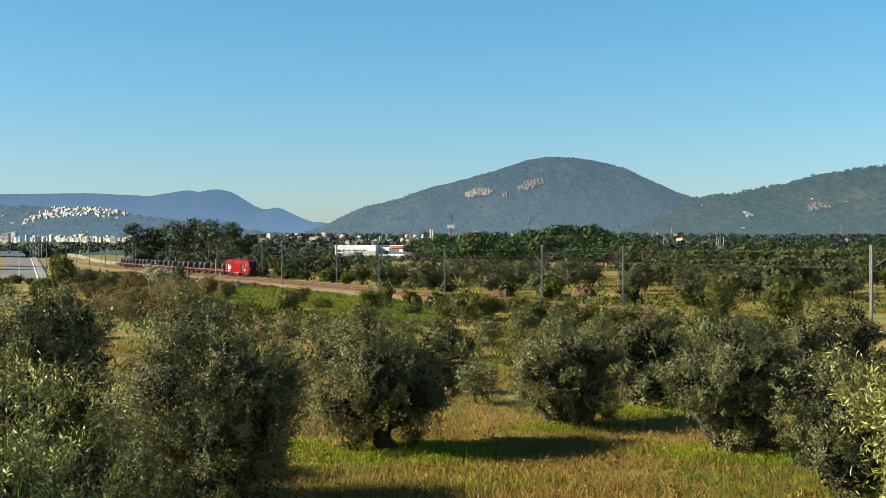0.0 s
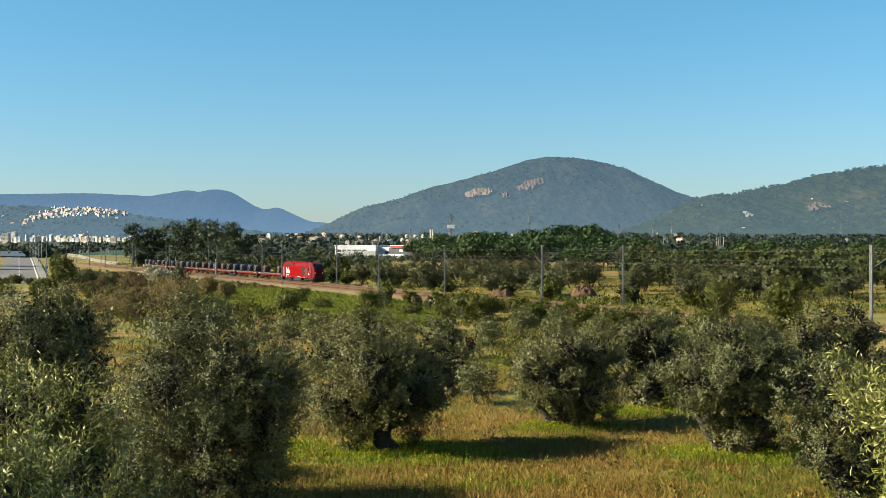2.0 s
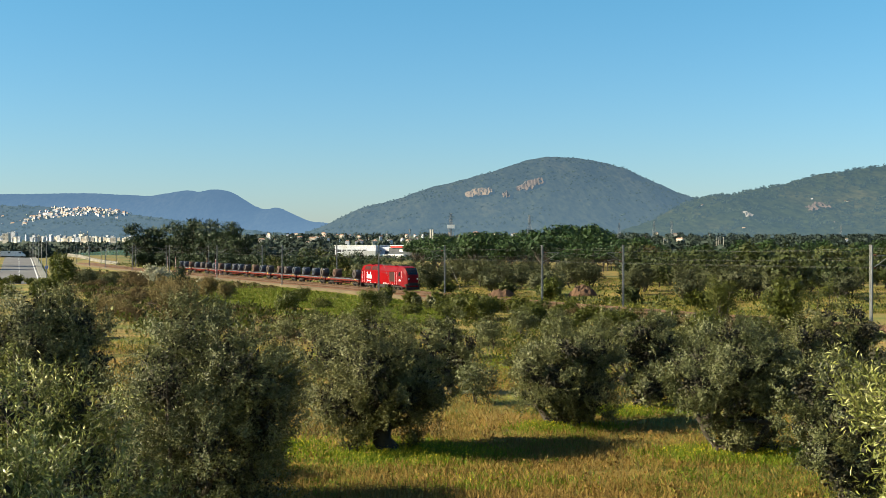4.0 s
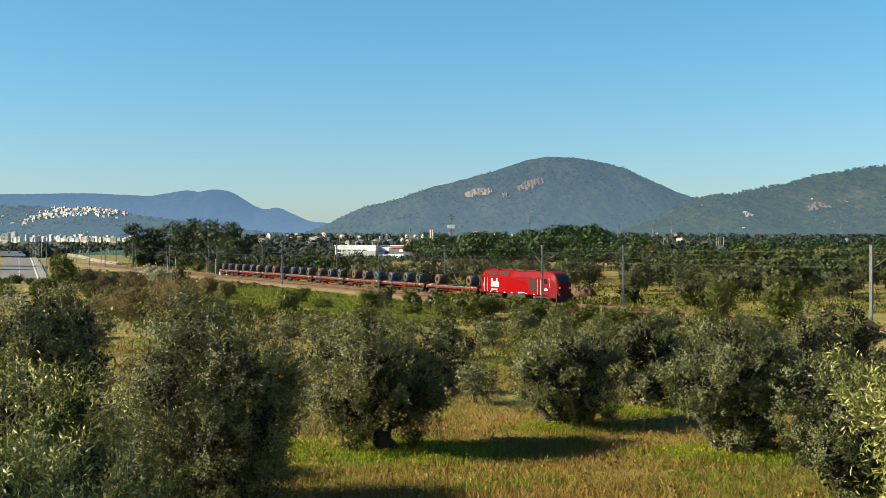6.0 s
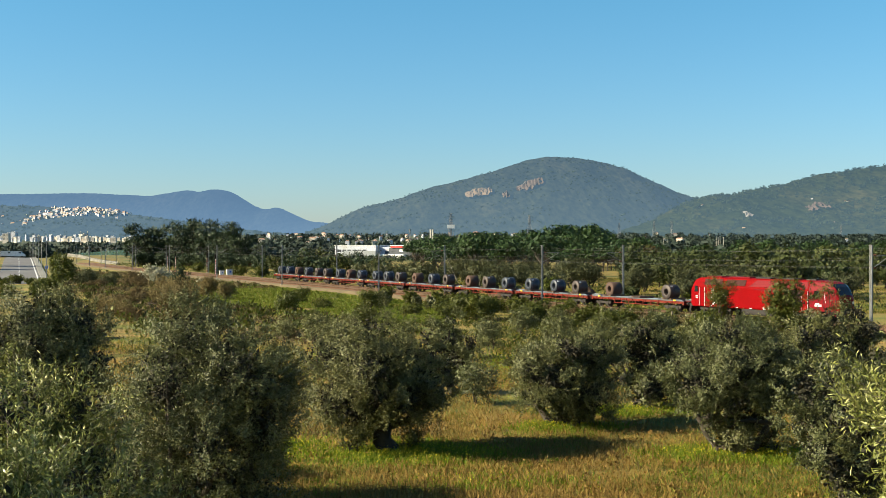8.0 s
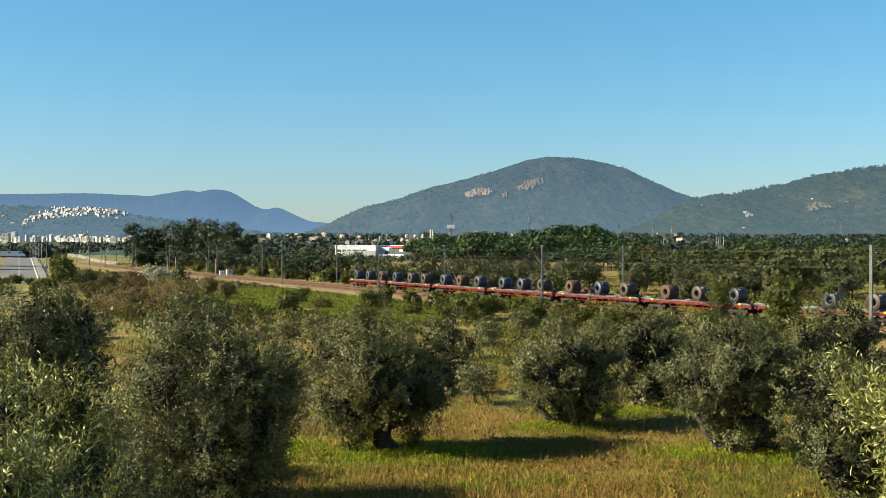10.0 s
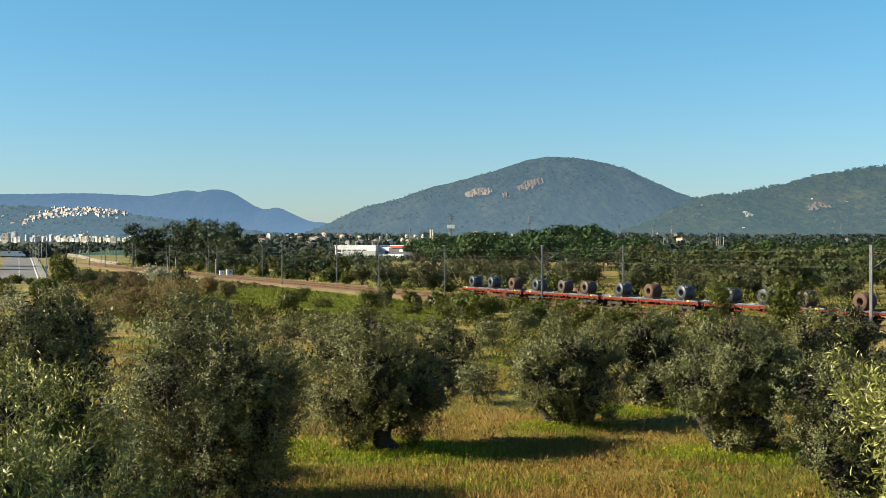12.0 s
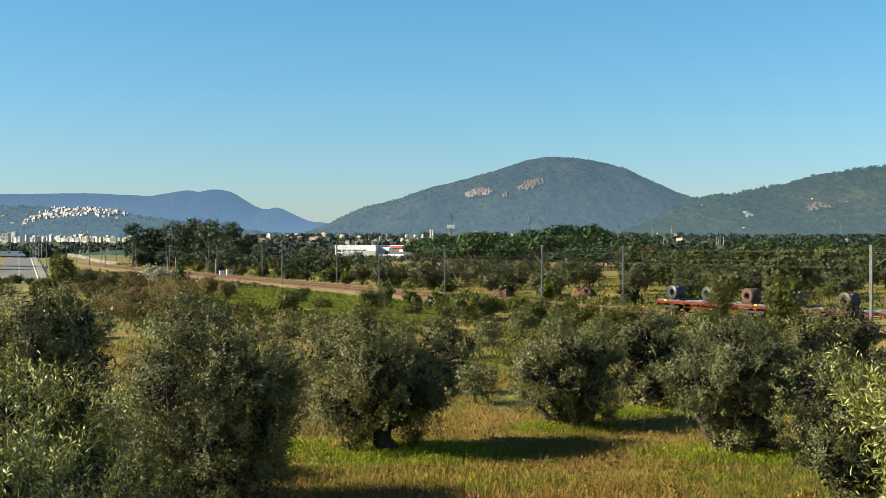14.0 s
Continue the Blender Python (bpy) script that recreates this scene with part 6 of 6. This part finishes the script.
def rock_face(name, label, x, y, w, h, mat, hill_name, seed):
    """A bare cut in the slope, proud of the scrub."""
    rng = np.random.default_rng(seed)
    V, F = [], []
    n, m = 22, 9
    yy = y
    for j in range(m):
        for i in range(n):
            u, v = i / (n - 1), j / (m - 1)
            edge = 0.75 + 0.5 * value(u * 5, 3.3, seed)
            px = x + (u - 0.5) * w
            py = yy - 50 * (1 - v) * edge + 8 * value(u * 9, v * 6, seed + 2)
            pz = drop_on(hill_name, px, py)
            V.append((px, py - 4, pz + 4 + h * 0.35 * math.sin(math.pi * u) * v * edge + 4 * value(u * 11, v * 5, seed + 4)))
    F = [(j * n + i, j * n + i + 1, (j + 1) * n + i + 1, (j + 1) * n + i) for j in range(m - 1) for i in range(n - 1) if value(i / 2.3, j / 2.0, seed + 7) > 0.22]
    tagged(new(name, mesh_np(name, V, F, mat)), label, "rock face")


def warehouse():
    e = thing("warehouse", "long white warehouse with a window band", "warehouse")
    part("wall", boxed((0, 0, 3.6), (34, 22, 9.2), 0.1), M_WALL_W, e)
    part("roof", boxed((0, 0, 8.35), (34.6, 22.6, 0.4), 0.05), M_WHITE, e)
    for k in range(6):
        part("window", boxed((-13.2 + k * 4.2, -11.05, 4.6), (3.2, 0.2, 1.8)), M_PANE, e)
    part("annexe", boxed((24, 2, 3.4), (13, 16, 8.0), 0.1), M_WALL_W, e)
    part("lean_to", boxed((8, -15, 2.0), (26, 8, 5.2), 0.1), M_SHEET_G, e, "grey lean-to shed")
    part("door", boxed((24, -6.1, 2.5), (4, 0.2, 4)), M_SHEET_D, e)
    e.matrix_basis = pose(-53, 805, gz(-55, 805) - 0.2, 0, 0, -24) @ Matrix.Scale(0.88, 4)
    e = thing("store_building", "dark grey store with a red roof band", "warehouse")
    part("wall", boxed((0, 0, 2.6), (26, 20, 7.4), 0.1), M_SHEET_D, e)
    part("fascia", boxed((1, -0.2, 6.9), (25, 21, 1.3), 0.08), M_SHEET_R, e, "red roof band")
    part("cornice", boxed((1, -0.2, 7.75), (25.5, 21.4, 0.45), 0.05), M_WHITE, e)
    part("base", boxed((-9, -12, 0.6), (18, 6, 3.0)), M_WHITE, e)
    part("sign_panel", boxed((-4, -10.2, 4.4), (2.6, 0.2, 1.6)), M_WHITE, e)
    for k in range(2):
        part("mast", boxed((10.8 + k * 1.6, 2, 9.5), (0.9, 0.9, 17)), M_POST, e)
    e.matrix_basis = pose(-18.5, 790, gz(-18, 790) - 0.2, 0, 0, -26)


def lattice_pylon(h, w):
    e = thing("lattice_pylon", "grey steel lattice pylon on the plain", "pylon", "pylons of the plain")
    runs = []
    for sx in (-1, 1):
        for sy in (-1, 1):
            runs.append(([(sx * w, sy * w, -2), (sx * w * 0.2, sy * w * 0.2, h)], [0.22, 0.14]))
    for k in range(9):
        z0, z1 = h * k / 9, h * (k + 1) / 9
        f0, f1 = w * (1 - 0.8 * k / 9), w * (1 - 0.8 * (k + 1) / 9)
        for s in (-1, 1):
            runs.append(([(-f0, s * f0, z0), (f1, s * f1, z1)], [0.12, 0.12]))
            runs.append(([(f0, s * f0, z0), (-f1, s * f1, z1)], [0.12, 0.12]))
    part("tower", tubes("tower", runs, M_MAST), None, e)
    for z, l in ((h * 0.82, 3.4), (h * 0.9, 2.9), (h * 0.98, 2.4)):
        part("crossarm", boxed((0, 0, z), (2 * l, 0.35, 0.35)), M_MAST, e)
    return e


def twin_pole():
    e = thing("twin_pole", "pair of tall concrete power poles", "power pole", "twin power poles")
    for x in (-2.6, 2.6):
        part("pole", rod(bmesh.new(), (x, 0, -2), (x, 0, 17), 0.5, 0.32), M_POST, e)
    part("crossarm", boxed((0, 0, 15.5), (8, 0.4, 0.4)), M_POST, e)
    return e


def hill_trees(name, hill_name, x0, x1, y0, y1, n, seed, size):
    """Crowns that stand out of the scrub of a distant slope."""
    rng = np.random.default_rng(seed)
    x, y = rng.uniform(x0, x1, n), rng.uniform(y0, y1, n)
    keep = fbm(x / 90, y / 60, seed) > 0.43
    x, y = x[keep], y[keep]
    z = np.array([drop_on(hill_name, a, b) for a, b in zip(x, y)])
    r = size * rng.uniform(0.6, 1.3, len(x))
    per = 22
    d = unit(rng.normal(size=(len(x), per, 3)))
    c = np.stack([x, y, z + r * 0.7], -1)[:, None]
    p = (c + d * (r[:, None] * rng.uniform(0.6, 1.0, (len(x), per)))[..., None] * np.array([1.1, 1.1, 0.8])).reshape(-1, 3)
    w = unit(rng.normal(size=p.shape))
    L = np.repeat(r, per) * rng.uniform(0.5, 0.9, len(p))
    V, F = leaf_cards(p - w * L[:, None] * 0.5, w, L, L * 0.8, rng, 0.25, unit(d.reshape(-1, 3) + np.array([0, 0, 0.3])))
    tagged(new(name, mesh_np(name, V, F, M_HILL_TREES)), "scattered trees on a distant slope", "woods", kind="stuff")


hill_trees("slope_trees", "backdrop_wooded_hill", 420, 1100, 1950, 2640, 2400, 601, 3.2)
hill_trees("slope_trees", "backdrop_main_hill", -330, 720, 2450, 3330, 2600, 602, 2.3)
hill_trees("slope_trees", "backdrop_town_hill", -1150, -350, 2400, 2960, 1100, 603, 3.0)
build_road()
build_fences()
HS, BL = build_town()
build_hill_town(HS, BL)
rock_face("rock_face", "bare ochre quarry face on the scrubby hillside", 88, 3060, 66, 18, M_ROCK_O, "backdrop_main_hill", 3)
rock_face("rock_face", "reddish rock cliff in the hillside scrub", 210, 3010, 66, 14, M_ROCK, "backdrop_main_hill", 4)
rock_face("rock_face", "small pale rock scar on the hillside", 150, 2960, 18, 12, M_ROCK, "backdrop_main_hill", 5)
rock_face("rock_face", "reddish bare scar on the wooded hillside", 672, 2230, 32, 7, M_ROCK, "backdrop_wooded_hill", 6)
rock_face("rock_face", "pale white quarry cut in the wooded hillside", 538, 2190, 15, 5, M_ROCK_P, "backdrop_wooded_hill", 8)
warehouse()
P0 = lattice_pylon(34, 3.0)
for i, (x, y, s) in enumerate(((112.7, 1600, 1.0), (8.0, 1250, 1.0), (215, 1500, 0.7), (275, 1600, 0.8), (298, 1600, 0.8), (512, 1580, 0.6), (-27, 1000, 0.55))):
    m = pose(x, y, gz(x, y) - 1, 0, 0, 25) @ Matrix.Scale(s, 4)
    if i:
        copy_thing(P0, m)
    else:
        P0.matrix_basis = m
T0 = twin_pole()
for i, (x, y, s) in enumerate(((-292, 1000, 1.0), (181, 800, 0.75), (224, 1000, 0.7), (172, 950, 0.6))):
    m = pose(x, y, gz(x, y), 0, 0, 20) @ Matrix.Scale(s, 4)
    if i:
        copy_thing(T0, m)
    else:
        T0.matrix_basis = m


def water_tower():
    e = thing("billboard_tower", "white panel on a tall lattice mast", "billboard")
    part("panel", boxed((0, 0, 20.5), (6, 0.8, 3.0), 0.1), M_WHITE, e)
    part("mast", boxed((0, 0.6, 9), (1.2, 1.2, 22)), M_MAST, e)
    e.matrix_basis = pose(6.5, 1000, gz(6, 1000) - 1)


water_tower()


def earth_heap(x, y, r, h, seed):
    V, F = [], []
    n = 20
    for j in range(n):
        for i in range(n):
            u, v = i / (n - 1) * 2 - 1, j / (n - 1) * 2 - 1
            q = max(0, 1 - u * u - v * v)
            px, py = x + u * r, y + v * r
            V.append((px, py, gz(px, py) - 0.1 + h * q ** 0.7 * (0.4 + 0.7 * value(u * 4 + 9, v * 4 + 9, seed) + 0.5 * value(u * 9 + 9, v * 9 + 9, seed + 1))))
    F = [(j * n + i, j * n + i + 1, (j + 1) * n + i + 1, (j + 1) * n + i) for j in range(n - 1) for i in range(n - 1)]
    tagged(new("earth_heap", mesh_np("earth_heap", V, F, M_EARTH)), "heap of dug brown earth and roots", "earth heap")


earth_heap(23.6, 208.0, 2.5, 1.7, 5)
earth_heap(9.8, 206.0, 2.6, 1.3, 7)

motions()
